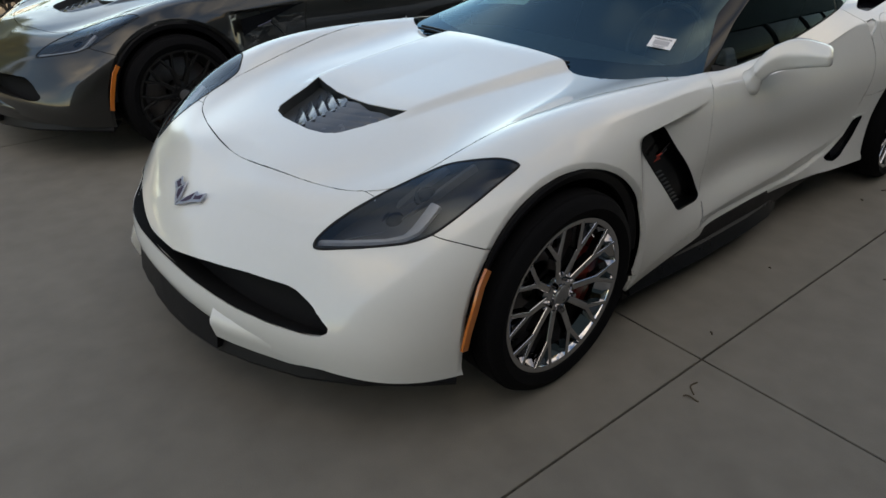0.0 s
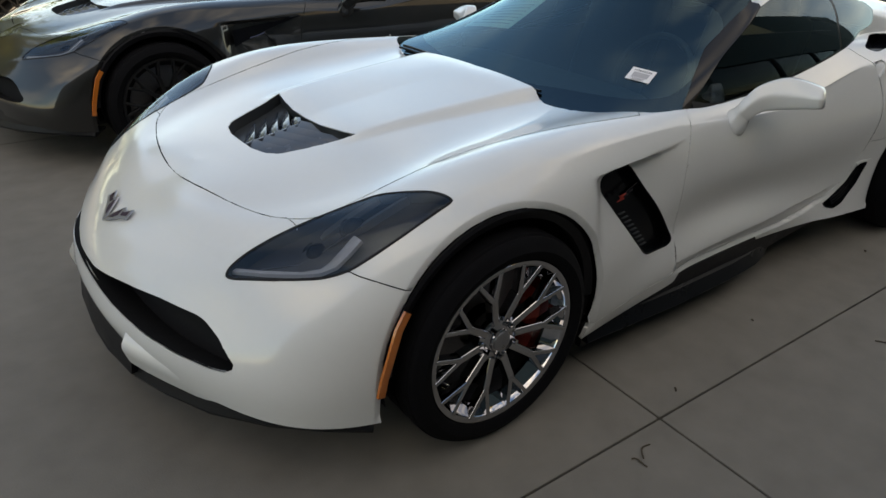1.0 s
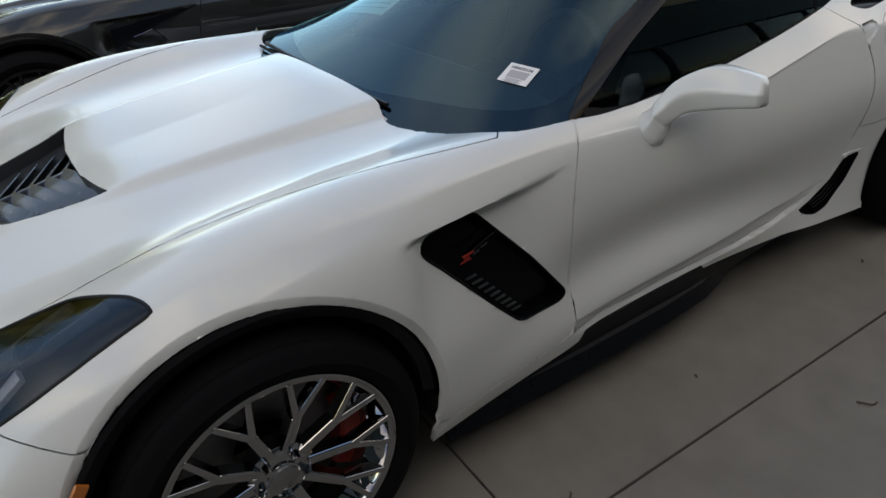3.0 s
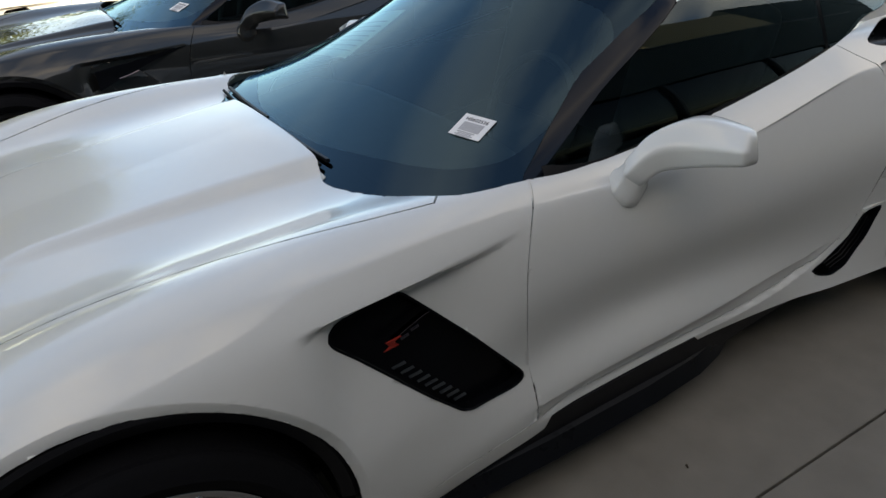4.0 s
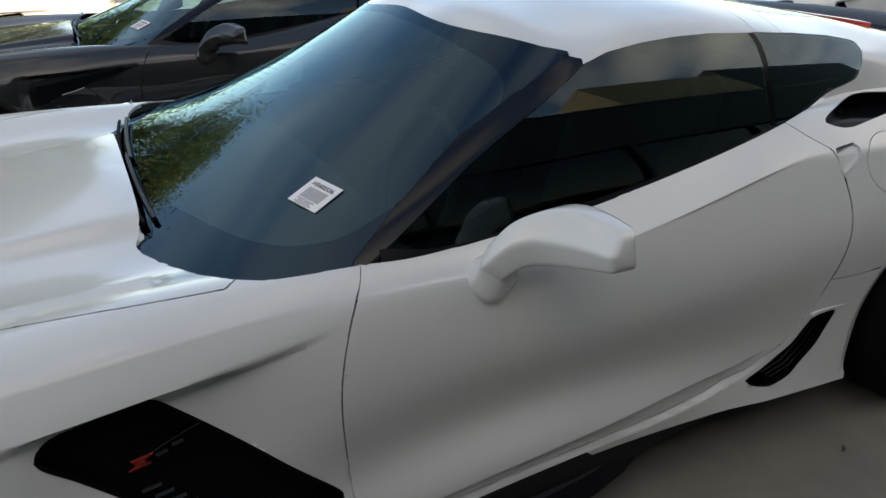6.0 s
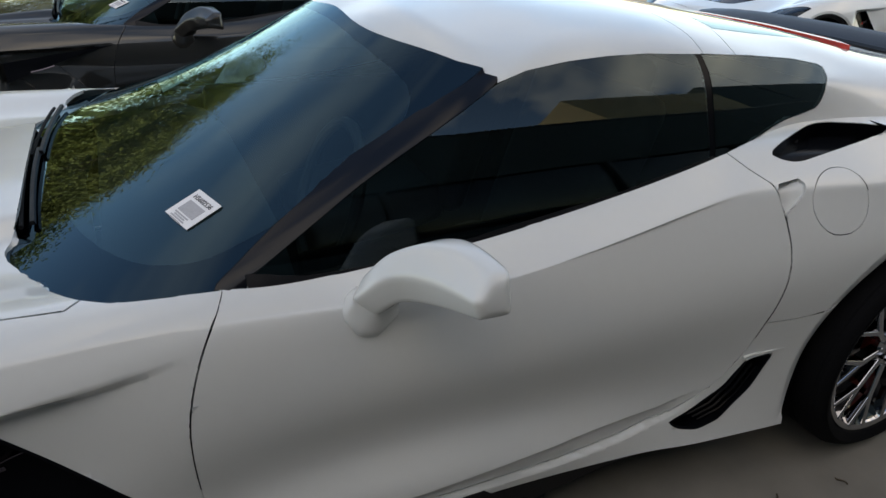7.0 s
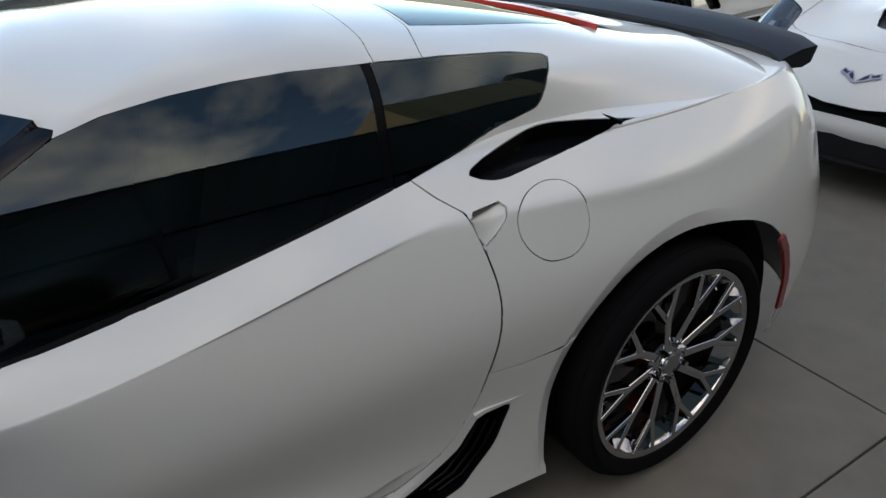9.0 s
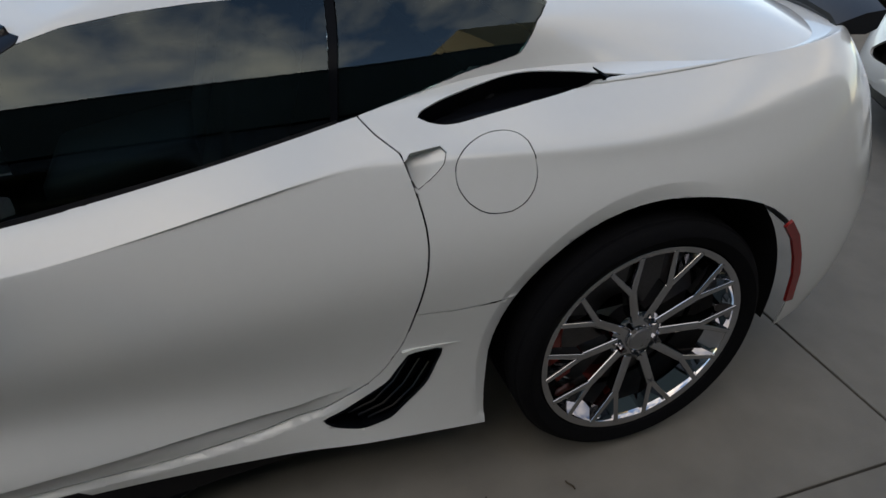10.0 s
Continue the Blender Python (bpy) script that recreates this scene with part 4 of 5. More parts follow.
        part("lamp_bezel", sweep(bezel, [(-.010, -.014), (-.010, .001), (.010, .006), (.012, -.014)]), LAMP_SILVER, lamp, "grey inner lamp bezel")
        fin = [(-.40, .612, .655), (-.32, .628, .705), (-.25, .648, .745)]
        part("lamp_shelf", sweep([(x + .008, side * (w - .004), z - .026) for x, w, z in fin], [(-.016, -.01), (-.016, .0), (.016, .004), (.016, -.01)]), LAMP_SILVER, lamp)
        # side markers
        m = sweep([(-.322, side * .903, .538), (-.350, side * .908, .50), (-.372, side * .909, .43), (-.388, side * .906, .37), (-.396, side * .901, .312)], lambda t: [(-.011, -.004), (-.010, .004), (.010, .004), (.011, -.004)], up=(0, side, 0))
        part("front_marker", m, AMBER, car, "amber side marker lens")
        m = sweep([(3.062, side * .964, .606), (3.098, side * .962, .56), (3.124, side * .962, .50), (3.142, side * .960, .44), (3.150, side * .956, .352)], lambda t: [(-.012, -.004), (-.011, .004), (.011, .004), (.012, -.004)], up=(0, side, 0))
        part("rear_marker", m, RED_LENS, car, "red side marker lens")
        # arches: lip and liner
        for cx, r, w, name in ((0, .383, .889, "front"), (2.727, .399, .912, "rear")):
            lip = lathe([(r + .004, -.002), (r - .006, -.006), (r - .030 if name == "front" else r - .012, .004), (r - .030 if name == "front" else r - .012, .02), (r + .004, .02)], 40, (2, 178))
            lip.transform(pose(cx, side * w, .335) if side < 0 else pose(cx, side * w, .335, 0, 0, 180))
            if name == "front":
                part("arch_trim", lip, SATIN_BLACK, car, "black wheel arch trim")
            else:
                lip.free()
            wide = 0 if name == "front" else .036
            liner = lathe([(r - .004 + wide, .004 + .4 * wide), (r - .006 + wide, .30), (r - .1, .37), (.02, .37)], 40, (-12, 192))
            liner.transform(pose(cx, side * w, .335) if side < 0 else pose(cx, side * w, .335, 0, 0, 180))
            part("wheel_liner", liner, LINER, car)
        wheel_parts(.327, .285, .252, CHROME, car, (0, side * .938, .327), side, True)
        wheel_parts(.338, .335, .271, CHROME, car, (2.722, side * .974, .338), side, False)
        # skirt
        s_ = -side
        path = [(x, side * w, z) for x, w, z in ((.425, .874, .145), (.50, .876, .144), (.60, .882, .144), (.9, .888, .134), (1.25, .888, .132), (1.45, .878, .132), (1.56, .855, .134), (1.66, .815, .14), (1.76, .770, .15))]
        part("side_skirt", sweep(path, [(-.05 * s_, -.014), (.004 * s_, -.014), (.008 * s_, -.008), (.002 * s_, .004), (-.012 * s_, .045), (-.05 * s_, .06)]), SKIRT_BLACK, car, "black carbon side skirt")
        path = [(x, side * w, z) for x, w, z in ((.415, .850, .160), (.55, .858, .18), (.9, .858, .195), (1.4, .856, .20), (1.7, .835, .205), (2.0, .82, .205), (2.32, .80, .20))]
        part("under_sill", sweep(path, [(-.02, -.06), (.004 * s_, -.06), (.008 * s_, .05), (-.02, .05)]), SATIN_BLACK, car)
        part("belt_trim", panel(top, 10, one, .0005, .004), SATIN_BLACK, car, "black window seal along the door")
        # mirror
        mirror_of(door, side)
    # front lower lip
    edge = [(-.852, 0, .202), (-.847, .12, .203), (-.822, .28, .208), (-.777, .42, .218), (-.71, .575, .228), (-.61, .715, .238), (-.50, .815, .240), (-.40, .876, .232)]
    path = [(x, -w, z) for x, w, z in edge[::-1]] + [(x, w, z) for x, w, z in edge[1:]]
    part("front_splitter", sweep(path, [(.03, .05), (.012, .045), (-.016, -.03), (-.012, -.04), (.15, -.04), (.15, -.03), (.03, -.028)]), SATIN_BLACK, car, "black front splitter")
    dam = [(-.838, -.312, .268), (-.857, -.20, .275), (-.869, 0, .280), (-.857, .20, .275), (-.838, .312, .268)]
    part("splitter_dam", sweep(dam, [(.03, .05), (.012, .05), (-.004, -.075), (.04, -.075)]), SATIN_BLACK, car)
    for side in (-1, 1):
        run = [(-.834, .314, .300), (-.812, .38, .298), (-.779, .455, .293), (-.735, .545, .287), (-.68, .63, .282), (-.62, .71, .276)]
        run = [(x, side * w, z) for x, w, z in run]
        part("bumper_lip", sweep(run, lambda t: [(a * -side, b) for a, b in ((-.03, .046), (.002 - .006 * t, .040), (.024 * (1 - t) ** .4 - .004, .010), (.026 * (1 - t) ** .4 - .004, -.004), (.022 * (1 - t) ** .4 - .004, -.020), (.010 * (1 - t) - .004, -.060), (-.03, -.066))]), PAINT_WHITE, car, smooth=60)
    part("grille", pocket(low, 9, both, .10), MATT_BLACK, car, "black open grille mouth")
    well = part("hood_vent", pocket(low, 10, both, .038), VENT_BLACK, car, "black louvred hood vent")
    part("vent_spine", box(.215, .012, .012, (-.228, 0, .705), .004, (0, -11, 0)), LOUVRE, well)
    for s in (-1, 1):
        for k in range(5):
            wide = .172 + .014 * k
            slat = box(.056, wide, .004, (0, 0, 0), .0015)
            run = Vector((math.sin(radians(25)), s * math.cos(radians(25)), 0))
            rise = Vector((run.y * s, -run.x * s, 0)) * math.cos(radians(40)) + Vector((0, 0, math.sin(radians(40))))
            face = rise.cross(run) * s
            slat.transform(Matrix.Translation((-.322 + .042 * k, s * .008, .681 + .0092 * k)) @ Matrix((rise, run, face)).transposed().to_4x4() @ Matrix.Translation((0, wide / 2, 0)))
            bmesh.ops.recalc_face_normals(slat, faces=slat.faces)
            part("vent_louvre", slat, LOUVRE, well)
    # cowl under the windshield, wipers
    part("cowl", cowl_mesh(top_grid), MATT_BLACK, car, "black plastic cowl under the windshield")
    for y0, y1 in ((-.34, .12), (.08, .56)):
        run = [(.622 + .10 * abs(y) ** 2 + (.0 if y0 < 0 else .008), y) for y in np.linspace(y0, y1, 10)]
        run = [(x, y, surface_height(top_grid, x, abs(y)) + .010) for x, y in run]
        wiper = part("wiper", sweep(run, lambda t: [(-.006, -.004), (-.004, .005), (.004, .005), (.006, -.004)]), SATIN_BLACK, car)
        part("wiper_blade", outline_strip([(x - .022, y, z - .006) for x, y, z in run], .005, (0, 0, 1)), MATT_BLACK, wiper)
    # rear spoiler
    sp = [(3.402, .735, .984), (3.425, .68, .997), (3.442, .58, 1.008), (3.457, .42, 1.017), (3.467, .2, 1.022), (3.470, 0, 1.024)]
    sp = [(x, -w, z) for x, w, z in sp] + [(x, w, z) for x, w, z in sp[-2::-1]]
    part("rear_spoiler", sweep(sp, [(-.082, -.028), (-.078, -.018), (-.02, .010), (.022, .019), (.026, .014), (.022, -.03), (0.0, -.045), (-.07, -.045)][::-1]), SPOILER, car, "black rear lip spoiler")
    strip = [(2.985 - .28 * w * w, w) for w in np.linspace(-.37, .37, 15)]
    strip = [(x, w, surface_height(top_grid, x, abs(w)) + .011) for x, w in strip]
    part("brake_light", sweep(strip, lambda t: [(-.013 * min(1, 9 * min(t, 1 - t) + .15), -.014), (-.011 * min(1, 9 * min(t, 1 - t) + .15), .004), (.011 * min(1, 9 * min(t, 1 - t) + .15), .004), (.013 * min(1, 9 * min(t, 1 - t) + .15), -.014)]), BRAKE_RED, car, "slim red high brake light across the hatch glass")
    emblem_of(car)
    interior_of(car, top_grid)
    cards_of(car, shield_height)
    # dark floor closes the underside
    part("floor_pan", box(1.86, 1.68, .02, (1.375, 0, .225), .005), MATT_BLACK, car)
    part("underbody", box(3.6, 1.30, .03, (1.35, 0, .20), .01), MATT_BLACK, car)
    low.free()
    top.free()
    return car


def cowl_mesh(grid):
    bm = bmesh.new()
    rows = []
    for w in np.linspace(-.70, .70, 29):
        a = abs(w)
        front = float(np.interp(a, [0, .37, .44, .5, .56, .64, .70], [.60, .607, .585, .573, .585, .632, .70]))
        back = float(np.interp(a, [0, .35, .6, .70], [.68, .70, .76, .84]))
        rows.append([bm.verts.new((front - .02, w, .748 - .05 * a)), bm.verts.new((front + .012, w, .762 - .05 * a)), bm.verts.new(((front + back) / 2, w, .770 - .08 * a)), bm.verts.new((back + .04, w, .765 - .08 * a))])
    for p, q in zip(rows, rows[1:]):
        for k in range(3):
            bm.faces.new((p[k], q[k], q[k + 1], p[k + 1]))
    bmesh.ops.recalc_face_normals(bm, faces=bm.faces)
    return bm


def mirror_of(door, side):
    FOOT = (1.193, .790, .752)
    """Door mirror: a wedge-shaped shell on a bent stalk; corners in the order crease, top, rear top, rear bottom, front bottom."""
    keys = [
        [(1.131, .772, .764), (1.165, .762, .806), (1.235, .762, .796), (1.268, .785, .745), (1.19, .798, .724)],
        [(1.150, .808, .790), (1.178, .790, .826), (1.240, .790, .820), (1.262, .810, .775), (1.19, .828, .757)],
        [(1.185, .832, .828), (1.205, .810, .866), (1.262, .805, .866), (1.278, .830, .800), (1.215, .848, .787)],
        [(1.222, .862, .852), (1.244, .840, .896), (1.308, .832, .896), (1.318, .860, .803), (1.242, .872, .799)],
        [(1.248, .900, .861), (1.276, .874, .912), (1.337, .868, .910), (1.347, .892, .804), (1.262, .910, .810)],
        [(1.272, .955, .868), (1.310, .932, .909), (1.361, .927, .905), (1.367, .945, .810), (1.282, .962, .823)],
        [(1.286, .998, .870), (1.328, .972, .899), (1.370, .968, .896), (1.374, .983, .815), (1.295, 1.001, .832)]]
    p = np.array(keys).transpose(1, 0, 2)
    for cut_off in (.90, .85):
        q = np.roll(p, -1, axis=0)
        p = np.stack([p * cut_off + q * (1 - cut_off), p * (1 - cut_off) + q * cut_off], 1).reshape(-1, len(keys), 3)
    g = smooth_through(p, 29, False, False).transpose(1, 0, 2)
    g[..., 1] *= side
    for name, rows in (("mirror_foot", g[:5]), ("mirror_housing", g[4:])):
        bm = bmesh.new()
        mid = rows[-1].mean(0)
        if name == "mirror_foot":
            # a round foot on the door runs up into the stalk
            spread = rows[-1] - mid
            turn = np.arctan2(spread[:, 2], spread[:, 0])
            disc = np.stack([.055 * np.cos(turn), np.zeros_like(turn), .036 * np.sin(turn)], 1)
            foot = np.array(FOOT) * (1, side, 1)
            out = np.array((.0, side * .5, .86))
            disc[:, 1] = -side * disc[:, 2] * .9
            rows = np.array([foot - out * .012 + disc, foot + disc, foot + out * .006 + disc * .97, foot + out * .016 + disc * .86, (foot + out * .02 + disc * .72 + mid + spread) / 2, mid + spread, mid + spread * .93])
        else:
            tip = rows[-1] - mid
            rows = np.concatenate([rows, [mid + tip * f + (0, side * d, 0) for f, d in ((.95, .006), (.86, .011), (.70, .016), (.45, .019))]])
            rows[0] = rows[0].mean(0) + (rows[0] - rows[0].mean(0)) * .965
        rings = [[bm.verts.new(c) for c in r] for r in rows]
        for a, b in zip(rings, rings[1:]):
            for k in range(len(a)):
                bm.faces.new((a[k], a[(k + 1) % len(a)], b[(k + 1) % len(a)], b[k]))
        bm.faces.new(rings[0])
        bm.faces.new(rings[-1])
        bmesh.ops.recalc_face_normals(bm, faces=bm.faces)
        part(name, bm, PAINT_WHITE, door, smooth=50)
    part("mirror_glass", box(.004, .080, .055, (1.352, side * .920, .852), .0015, (0, 2, 0)), CHROME, door, "mirror glass")


def emblem_of(car):
    """Winged badge on the nose."""
    for s in (-1, 1):
        wing = [(0, 0), (.028, .016), (.058, .038), (.096, .054), (.088, .086), (.060, .070), (.042, .076), (.022, .050), (.004, .022)]
        spot = pose(-.784, 0, .532, 34, 0, -90)
        b = prism(wing, .004, .0008)
        b.transform(Matrix.Diagonal((s, 1, 1, 1)))
        bmesh.ops.recalc_face_normals(b, faces=b.faces)
        b.transform(spot)
        part("emblem", b, EMBLEM, car, "chrome winged nose badge", smooth=20)
        for hole in ([(.012, .018), (.03, .027), (.046, .043), (.040, .064), (.024, .044)], [(.058, .048), (.086, .060), (.081, .076), (.062, .062), (.052, .062)]):
            inner = prism(hole, .0016)
            inner.transform(Matrix.Diagonal((s, 1, 1, 1)))
            bmesh.ops.recalc_face_normals(inner, faces=inner.faces)
            inner.transform(spot @ Matrix.Translation((0, 0, .0035)))
            part("emblem_inlay", inner, INLAY, car, smooth=20)


def interior_of(car, grid):
    tub = bmesh.new()
    add(tub, box(1.9, 1.34, .03, (1.6, 0, .32), .01))
    for s in (-1, 1):
        add(tub, box(1.36, .06, .50, (1.77, s * .665, .57), .02))
    add(tub, box(.05, 1.3, .60, (2.36, 0, .62), .02, (0, 15, 0)))
    add(tub, box(.8, 1.2, .03, (2.8, 0, .86), .01))
    part("cabin_trim", tub, MATT_BLACK, car)
    dash = sweep([(.93, -.66, .74), (.95, -.4, .77), (.95, 0, .775), (.95, .4, .77), (.93, .66, .74)], [(-.2, .0), (.08, .03), (.16, .0), (.18, -.10), (.14, -.25), (-.2, -.25)])
    part("dashboard", dash, LEATHER, car)
    ring = lathe([(.175 + .014 * math.cos(radians(t)), .014 * math.sin(radians(t))) for t in range(0, 361, 45)], 40)
    ring.transform(pose(1.24, -.36, .80, 0, 0, 90) @ pose(0, 0, 0, 20, 0, 0))
    part("steering_wheel", ring, LEATHER, car)
    for s in (-1, 1):
        seat = bmesh.new()
        add(seat, box(.50, .46, .16, (1.55, s * .36, .46), .05, (0, -8, 0), 3))
        add(seat, box(.14, .46, .62, (1.90, s * .36, .74), .05, (0, 18, 0), 3))
        add(seat, box(.11, .26, .17, (2.02, s * .36, 1.02), .04, (0, 14, 0), 3))
        part("seat", seat, LEATHER, car)


def on_glass(height, x, w, lift):
    """Pose of a card on the inclined windshield at (x, w), facing out."""
    e = .02
    p = Vector((x, w, height(x, w)))
    n = Vector((-(height(x + e, w) - height(x - e, w)) / (2 * e), -(height(x, w + e) - height(x, w - e)) / (2 * e), 1)).normalized()
    u = (Vector((1, 0, 0)) - n * n.x).normalized()
    v = n.cross(u)
    return Matrix.Translation(p + n * lift) @ Matrix((u, v, n)).transposed().to_4x4()


def cards_of(car, grid):
    """The stock card behind the glass and the large window sheet."""
    spot = on_glass(grid, .928, -.536, .0005) @ pose(0, 0, 0, 0, 0, -70)
    card = part("stock_card", box(.088, .078, .001), CARD, car, "white stock card with dark print")
    card.data.transform(spot @ Matrix.Translation((0, 0, .002)))
    code = box(.058, .030, .0006, (0, -.004, .003))
    code.transform(spot)
    part("code_block", code, PRINT_GREY, card)
    for k in range(4):
        line = box(.05 - .012 * (k % 2), .003, .0006, (-.003, -.024 - .005 * k, .003))
        line.transform(spot)
        part("print_line", line, PRINT_GREY, card)
    letters = bpy.data.curves.new("number", "FONT")
    letters.body, letters.size, letters.align_x, letters.align_y, letters.extrude = "H5602536", .0155, "CENTER", "CENTER", .0004
    text = new("tmp_text", letters)
    me = bpy.data.meshes.new_from_object(text.evaluated_get(bpy.context.evaluated_depsgraph_get()))
    bpy.data.objects.remove(text)
    me.transform(spot @ Matrix.Translation((0, .022, .0032)))
    me.materials.clear()
    me.materials.append(PRINT)
    number = new("card_number", me)
    number.parent = card
    # the sheet bends with the glass
    spot = on_glass(grid, 1.06, .34, 0)
    u, v = spot.col[0].to_3d(), spot.col[1].to_3d()
    along, over = Vector((u.x, u.y)).normalized(), Vector((v.x, v.y)).normalized()

    def leaf(x0, x1, y0, y1, sink):
        bm = bmesh.new()
        rows = []
        for i in range(7):
            row = []
            for j in range(7):
                q = Vector((1.06, .34)) + along * (x0 + (x1 - x0) * i / 6) * .89 + over * (y0 + (y1 - y0) * j / 6)
                row.append(bm.verts.new((q.x, q.y, grid(q.x, q.y) - sink)))
            rows.append(row)
        for r, t in zip(rows, rows[1:]):
            for k in range(6):
                bm.faces.new((r[k], t[k], t[k + 1], r[k + 1]))
        geom = bmesh.ops.extrude_face_region(bm, geom=list(bm.faces))["geom"]
        for w in geom:
            if isinstance(w, bmesh.types.BMVert):
                w.co.z -= .0006
        bmesh.ops.recalc_face_normals(bm, faces=bm.faces)
        return bm

    sheet = part("window_sheet", leaf(-.135, .135, -.15, .15, .0065), GREEN_CARD, car, "large pale green price sheet behind the windshield")
    for k in range(7):
        part("print_line", leaf(-.10 + .028 * k, -.094 + .028 * k, -.12, .12 - .03 * (k % 3), .0055), PRINT_GREY, sheet)


# ---- the lot
CONCRETE = material("concrete", (0.168, 0.155, 0.134), 0.82, vary=0.18, scale=0.9, bump=0.4, bump_scale=220)
JOINT = material("joint_dirt", (0.015, 0.014, 0.013), 0.95, vary=0.2, scale=10)
lot = tagged(new("ground", bpy.data.meshes.new("ground")), "tan broom-finished concrete parking lot with sawn joints", "ground", kind="structure")
bm = bmesh.new()
bm.faces.new([bm.verts.new((x, y, -.03)) for x, y in ((-300, -300), (300, -300), (300, 300), (-300, 300))])
bm.to_mesh(lot.data)
bm.free()
lot.data.materials.append(JOINT)


def slab(x0, x1, y0, y1, edge=.0015):
    bm = bmesh.new()
    bmesh.ops.create_cube(bm, size=1, matrix=Matrix.Translation(((x0 + x1) / 2, (y0 + y1) / 2, -.05)) @ Matrix.Diagonal((x1 - x0 - .007, y1 - y0 - .007, .1, 1)))
    up = [e for e in bm.edges if all(v.co.z > -.01 for v in e.verts)]
    bmesh.ops.bevel(bm, geom=up, offset=edge, segments=2, affect="EDGES")
    bm.transform(pose(.47, -1.165, 0, 0, 0, -1.9) @ Matrix.Translation((-.47, 1.165, 0)))
    return bm


XS = [-60] + [.47 + 2.95 * k for k in range(-5, 6)] + [70]
YS = [-60, -8.565, -4.865, -1.165, 2.535, 6.235, 9.935, 13.635, 80]
for x0, x1 in zip(XS, XS[1:]):
    for y0, y1 in zip(YS, YS[1:]):
        part("slab", slab(x0, x1, y0, y1), CONCRETE, lot, smooth=30)

# ---- the building behind the camera, whose shade covers the cars
STUCCO = material("tan_stucco", (0.42, 0.33, 0.20), 0.9, vary=0.08, scale=0.8, bump=0.4, bump_scale=120)
DARK_WALL = material("dark_cladding", (0.040, 0.056, 0.056), 0.8, vary=0.12, scale=1.0, bump=0.3, bump_scale=90)
SHOP_GLASS = glass_material("shop_glass", (0.05, 0.06, 0.06), ior=1.5)
FRAME = material("dark_frame", (0.03, 0.03, 0.032), 0.4, vary=0.1, scale=8)
hall = thing("building", "tan and dark clad single-storey showroom with dark windows", "building")
WALL_Y, WALL_H = -5.6, 6.2
part("wall", box(40, .3, WALL_H - 3.2, (2, WALL_Y - .15, 3.2 + (WALL_H - 3.2) / 2)), DARK_WALL, hall)
part("plinth", box(40, .3, .5, (2, WALL_Y - .15, .25)), DARK_WALL, hall)
part("parapet", box(40.2, .4, .12, (2, WALL_Y - .15, WALL_H + .06), .02), FRAME, hall)
part("roof", box(40, 14, .2, (2, WALL_Y - 7.3, WALL_H - .3)), DARK_WALL, hall)
part("tower", box(6.5, 7, 9.4, (11.3, WALL_Y - 3.9, 4.7), .03), STUCCO, hall, "taller tan stucco block")
part("hall_block", box(16, 8, 10.4, (22.6, WALL_Y - 4.4, 5.2), .03), DARK_WALL, hall, "tall dark clad block")
part("back_wall", box(40, .3, WALL_H, (2, WALL_Y - 14.2, WALL_H / 2)), DARK_WALL, hall)
for k in range(10):
    x = -16 + 4 * k
    window = part("window", box(.1, .2, 2.7, (x - 2, WALL_Y - .12, 1.85), .01), FRAME, hall)
    part("pane", box(3.9, .02, 2.7, (x, WALL_Y - .18, 1.85)), SHOP_GLASS, window)

# ---- trees across the lot
BARK = material("bark", (0.09, 0.065, 0.045), 0.95, vary=0.3, scale=6, bump=0.8, bump_scale=40)
LEAF = material("leaf_green", (0.085, 0.105, 0.022), 0.6, vary=0.45, scale=1.6)
LEAF_WARM = material("leaf_yellow", (0.125, 0.12, 0.022), 0.6, vary=0.4, scale=1.6)


def leaves(rng, clumps, count, size):
    """Single leaves scattered in soft clumps (centre, spread)."""
    verts, faces = [], []
    for k in range(count):
        c, spread = clumps[rng.randrange(len(clumps))]
        c = c + Vector((rng.gauss(0, 1), rng.gauss(0, 1), rng.gauss(0, .75))) * spread
        s = rng.uniform(.6, 1.3) * size
        m = Euler((rng.uniform(0, 6.3), rng.uniform(0, 6.3), rng.uniform(0, 6.3))).to_matrix()
        i = len(verts)
        for q in ((-s, 0, 0), (0, -s * .5, s * .25), (s, 0, 0), (0, s * .5, s * .25)):
            verts.append(tuple(c + m @ Vector(q)))
        faces.append((i, i + 1, i + 2, i + 3))
    me = bpy.data.meshes.new("crown")
    me.from_pydata(verts, [], faces)
    return me


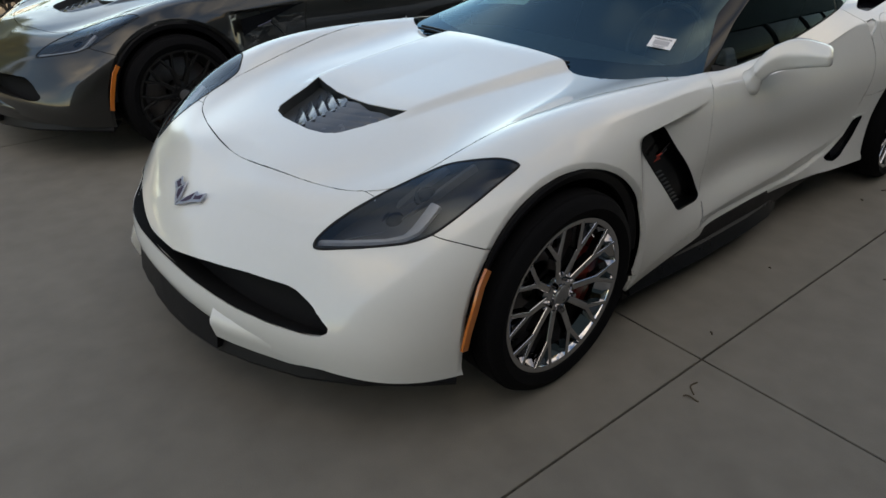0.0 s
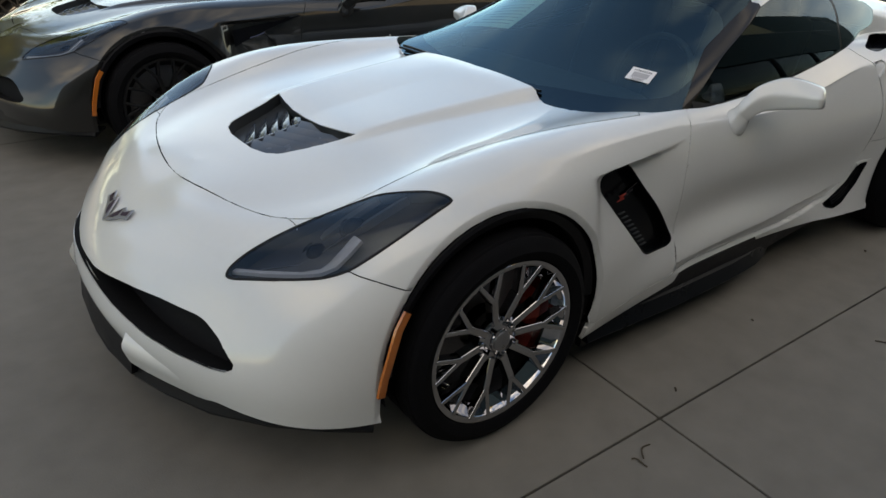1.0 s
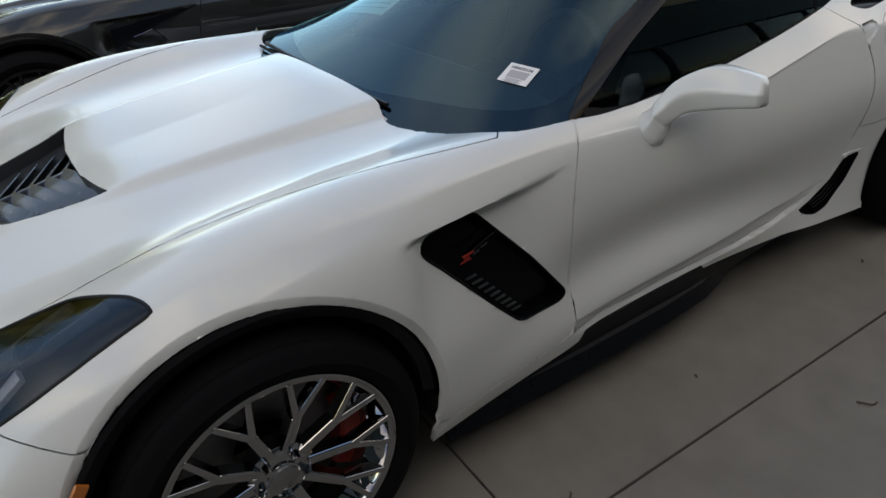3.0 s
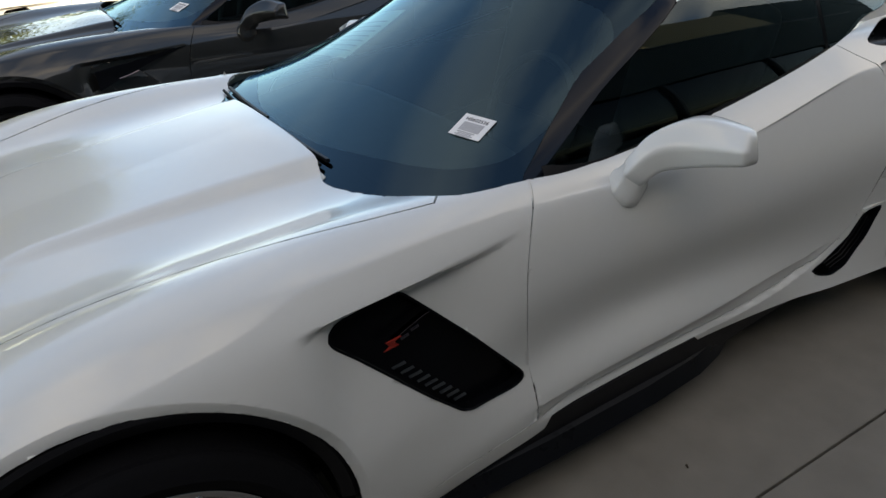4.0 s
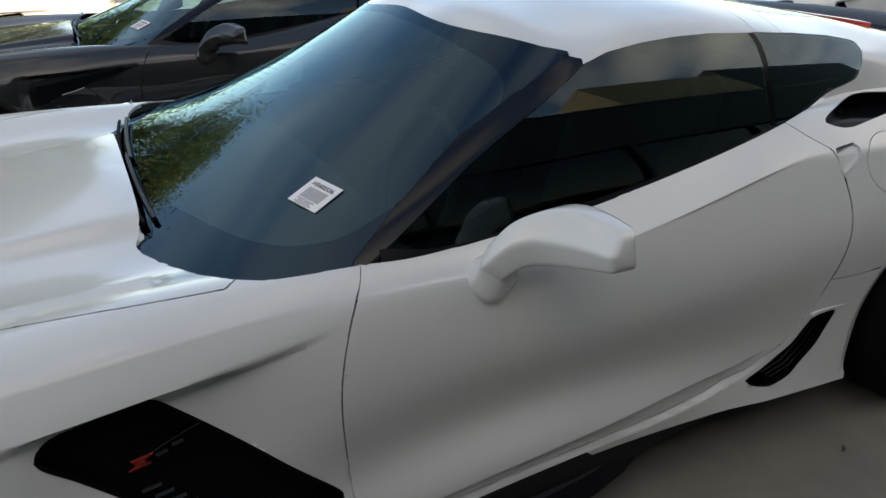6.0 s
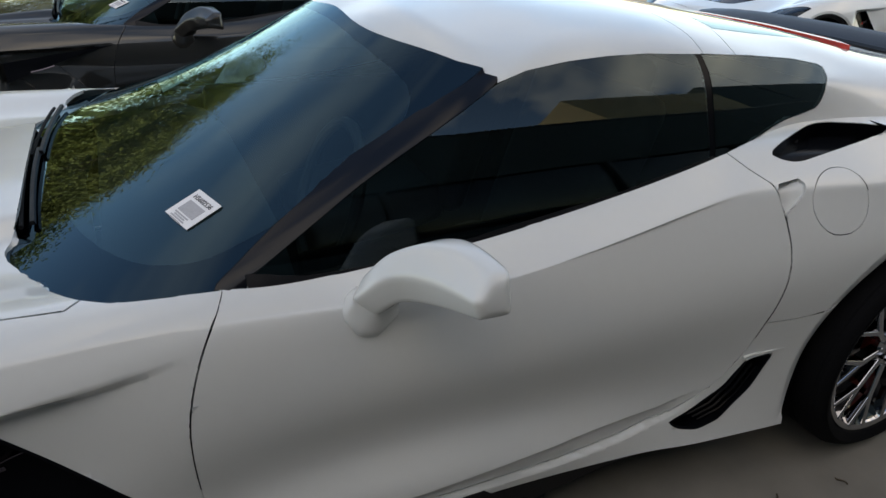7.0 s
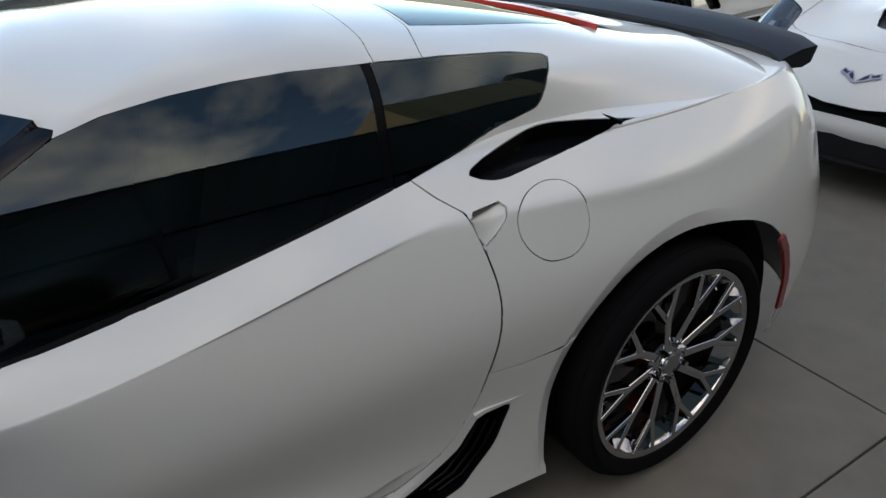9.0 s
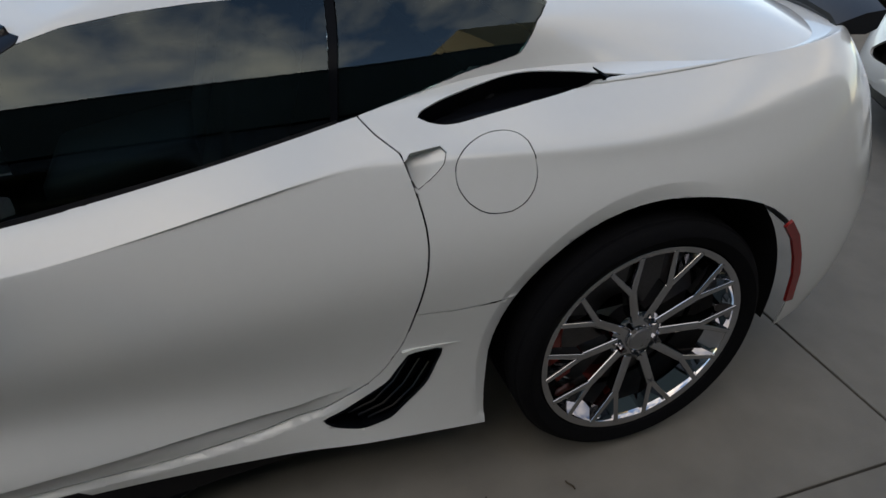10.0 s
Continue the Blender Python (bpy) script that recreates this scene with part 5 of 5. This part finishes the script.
def tree(x, y, height, leaf, seed):
    rng = random.Random(seed)
    plant = thing("tree", "leafy roadside tree with yellow-green crown", "tree", "trees across the lot")
    bm = bmesh.new()

    def limb(a, b, r0, r1):
        d = b - a
        q = d.to_track_quat("Z", "Y").to_matrix().to_4x4()
        bmesh.ops.create_cone(bm, cap_ends=False, segments=9, radius1=r0, radius2=r1, depth=d.length, matrix=Matrix.Translation((a + b) / 2) @ q)

    fork = Vector((rng.uniform(-.2, .2), rng.uniform(-.2, .2), height * .22))
    limb(Vector((0, 0, -.1)), fork, .24, .18)
    clumps = []
    for k in range(16):
        a, up = 2.4 * k, (k + .5) / 16
        wide = height * .26 * math.sin(math.pi * min(.18 + .8 * up, 1)) * rng.uniform(.7, 1.15)
        e = fork + Vector((math.cos(a) * wide, math.sin(a) * wide, height * (.02 + .68 * up)))
        limb(fork + Vector((0, 0, height * .35 * up)), e, .10 - .05 * up, .025)
        clumps.append((e, height * rng.uniform(.05, .085)))
    limb(fork, fork + Vector((0, 0, height * .55)), .18, .04)
    plant.matrix_basis = pose(x, y, 0)
    part("trunk", bm, BARK, plant)
    me = leaves(rng, clumps, 52000, .068)
    me.materials.append(leaf)
    crown = new("crown", me)
    crown.parent = plant
    return plant


for i, (x, y, h) in enumerate(((-15, 19, 9.6), (-10, 21.5, 11.2), (-5.5, 19.5, 10), (-2.8, 22.5, 10.5), (-20.5, 23, 11.2), (-13, 25, 12), (-26, 21, 9.6), (-7.5, 27, 12.8))):
    tree(x, y, h, LEAF_WARM if i % 2 == 0 else LEAF, 10 + i)
hedge_rng = random.Random(5)
hedge_me = leaves(hedge_rng, [(Vector((-30 + .55 * k, 17.2 + hedge_rng.uniform(-.5, .5), hedge_rng.uniform(.4, 1.9))), .45) for k in range(66)], 16000, .10)
hedge_me.materials.append(LEAF)
tagged(new("hedge", hedge_me), "dense green hedge along the edge of the lot", "hedge", kind="stuff")

# ---- the cars
ours = build_car()


def recoloured(ob, swaps):
    for o in ob.children_recursive:
        for s in o.material_slots:
            if s.material in swaps:
                new_one = swaps[s.material]
                s.link = "OBJECT"
                s.material = new_one
    return ob


grey = recoloured(copy_thing(ours, pose(-.035, 2.735, 0)), {PAINT_WHITE: PAINT_GREY, CHROME: BLACK_WHEEL})
tagged(grey, "dark graphite sports coupe with black wheels")
for o in [o for o in grey.children if o.name.startswith("side_vent")]:
    for piece in list(o.children_recursive) + [o]:
        bpy.data.objects.remove(piece)
for side, me in zip((-1, 1), STASH):
    cover = new("vent_cover", me)
    cover.parent = grey
    cover.material_slots[0].link = "OBJECT"
    cover.material_slots[0].material = PAINT_GREY
    slot = bmesh.new()
    rows = []
    for k in range(15):
        f = k / 14
        x, high, low_ = .40 + .46 * f, .690 + .045 * f, .690 + .045 * f - .085 * (1 - f) ** 1.4 - .003
        across = [flank_width(FLANK[0], x, z) for z in (high, (high + low_) / 2, low_)]
        rows.append([slot.verts.new((x, side * (w + d), z)) for w, z, d in ((across[0], high, -.006), (across[0], high, .002), (across[1], (high + low_) / 2, .002), (across[2], low_, .002), (across[2], low_, -.006))])
    for p, q in zip(rows, rows[1:]):
        for m in range(4):
            slot.faces.new((p[m], q[m], q[m + 1], p[m + 1]))
    bmesh.ops.recalc_face_normals(slot, faces=slot.faces)
    slot = part("vent_slot", slot, GLOSS_BLACK, grey, "slim black fender slot")
    blade = [(x, side * (flank_width(FLANK[0], x, z) + .005), z) for x, z in ((.50, .642), (.55, .650), (.60, .662))]
    part("slot_blade", outline_strip(blade, .004, (0, 0, 1)), DARK_CHROME, slot)
for x, y, wheel in ((-.3, 5.5, BLACK_WHEEL), (5.65, -.19, BLACK_WHEEL), (6.07, 2.88, BLACK_WHEEL)):
    other = recoloured(copy_thing(ours, pose(x, y, 0)), {CHROME: wheel})
    tagged(other, "white sports coupe with black wheels and dark badge")

# ---- small litter on the concrete
TWIG = material("dry_twig", (0.06, 0.045, 0.03), 0.9, vary=0.2, scale=30)
for k, (x, y, turn, size) in enumerate(((.317, -1.234, 20, .07), (.26, -1.25, -50, .045), (.63, -1.109, 70, .02), (1.54, -1.389, -30, .06), (2.287, -1.005, 10, .025), (2.51, -1.04, 80, .03), (1.249, -1.027, 40, .015))):
    run = [(size * (t - .5), size * .25 * math.sin(3 * t + k), .004 + .003 * math.sin(5 * t)) for t in np.linspace(0, 1, 6)]
    tw = part("twig", outline_strip(run, .0025, (0, 0, 1)), TWIG, None)
    tw.matrix_basis = pose(x, y, 0, 0, 0, turn)
    tagged(tw, "small dry curled twig lying on the concrete", "twig", "litter on the concrete")
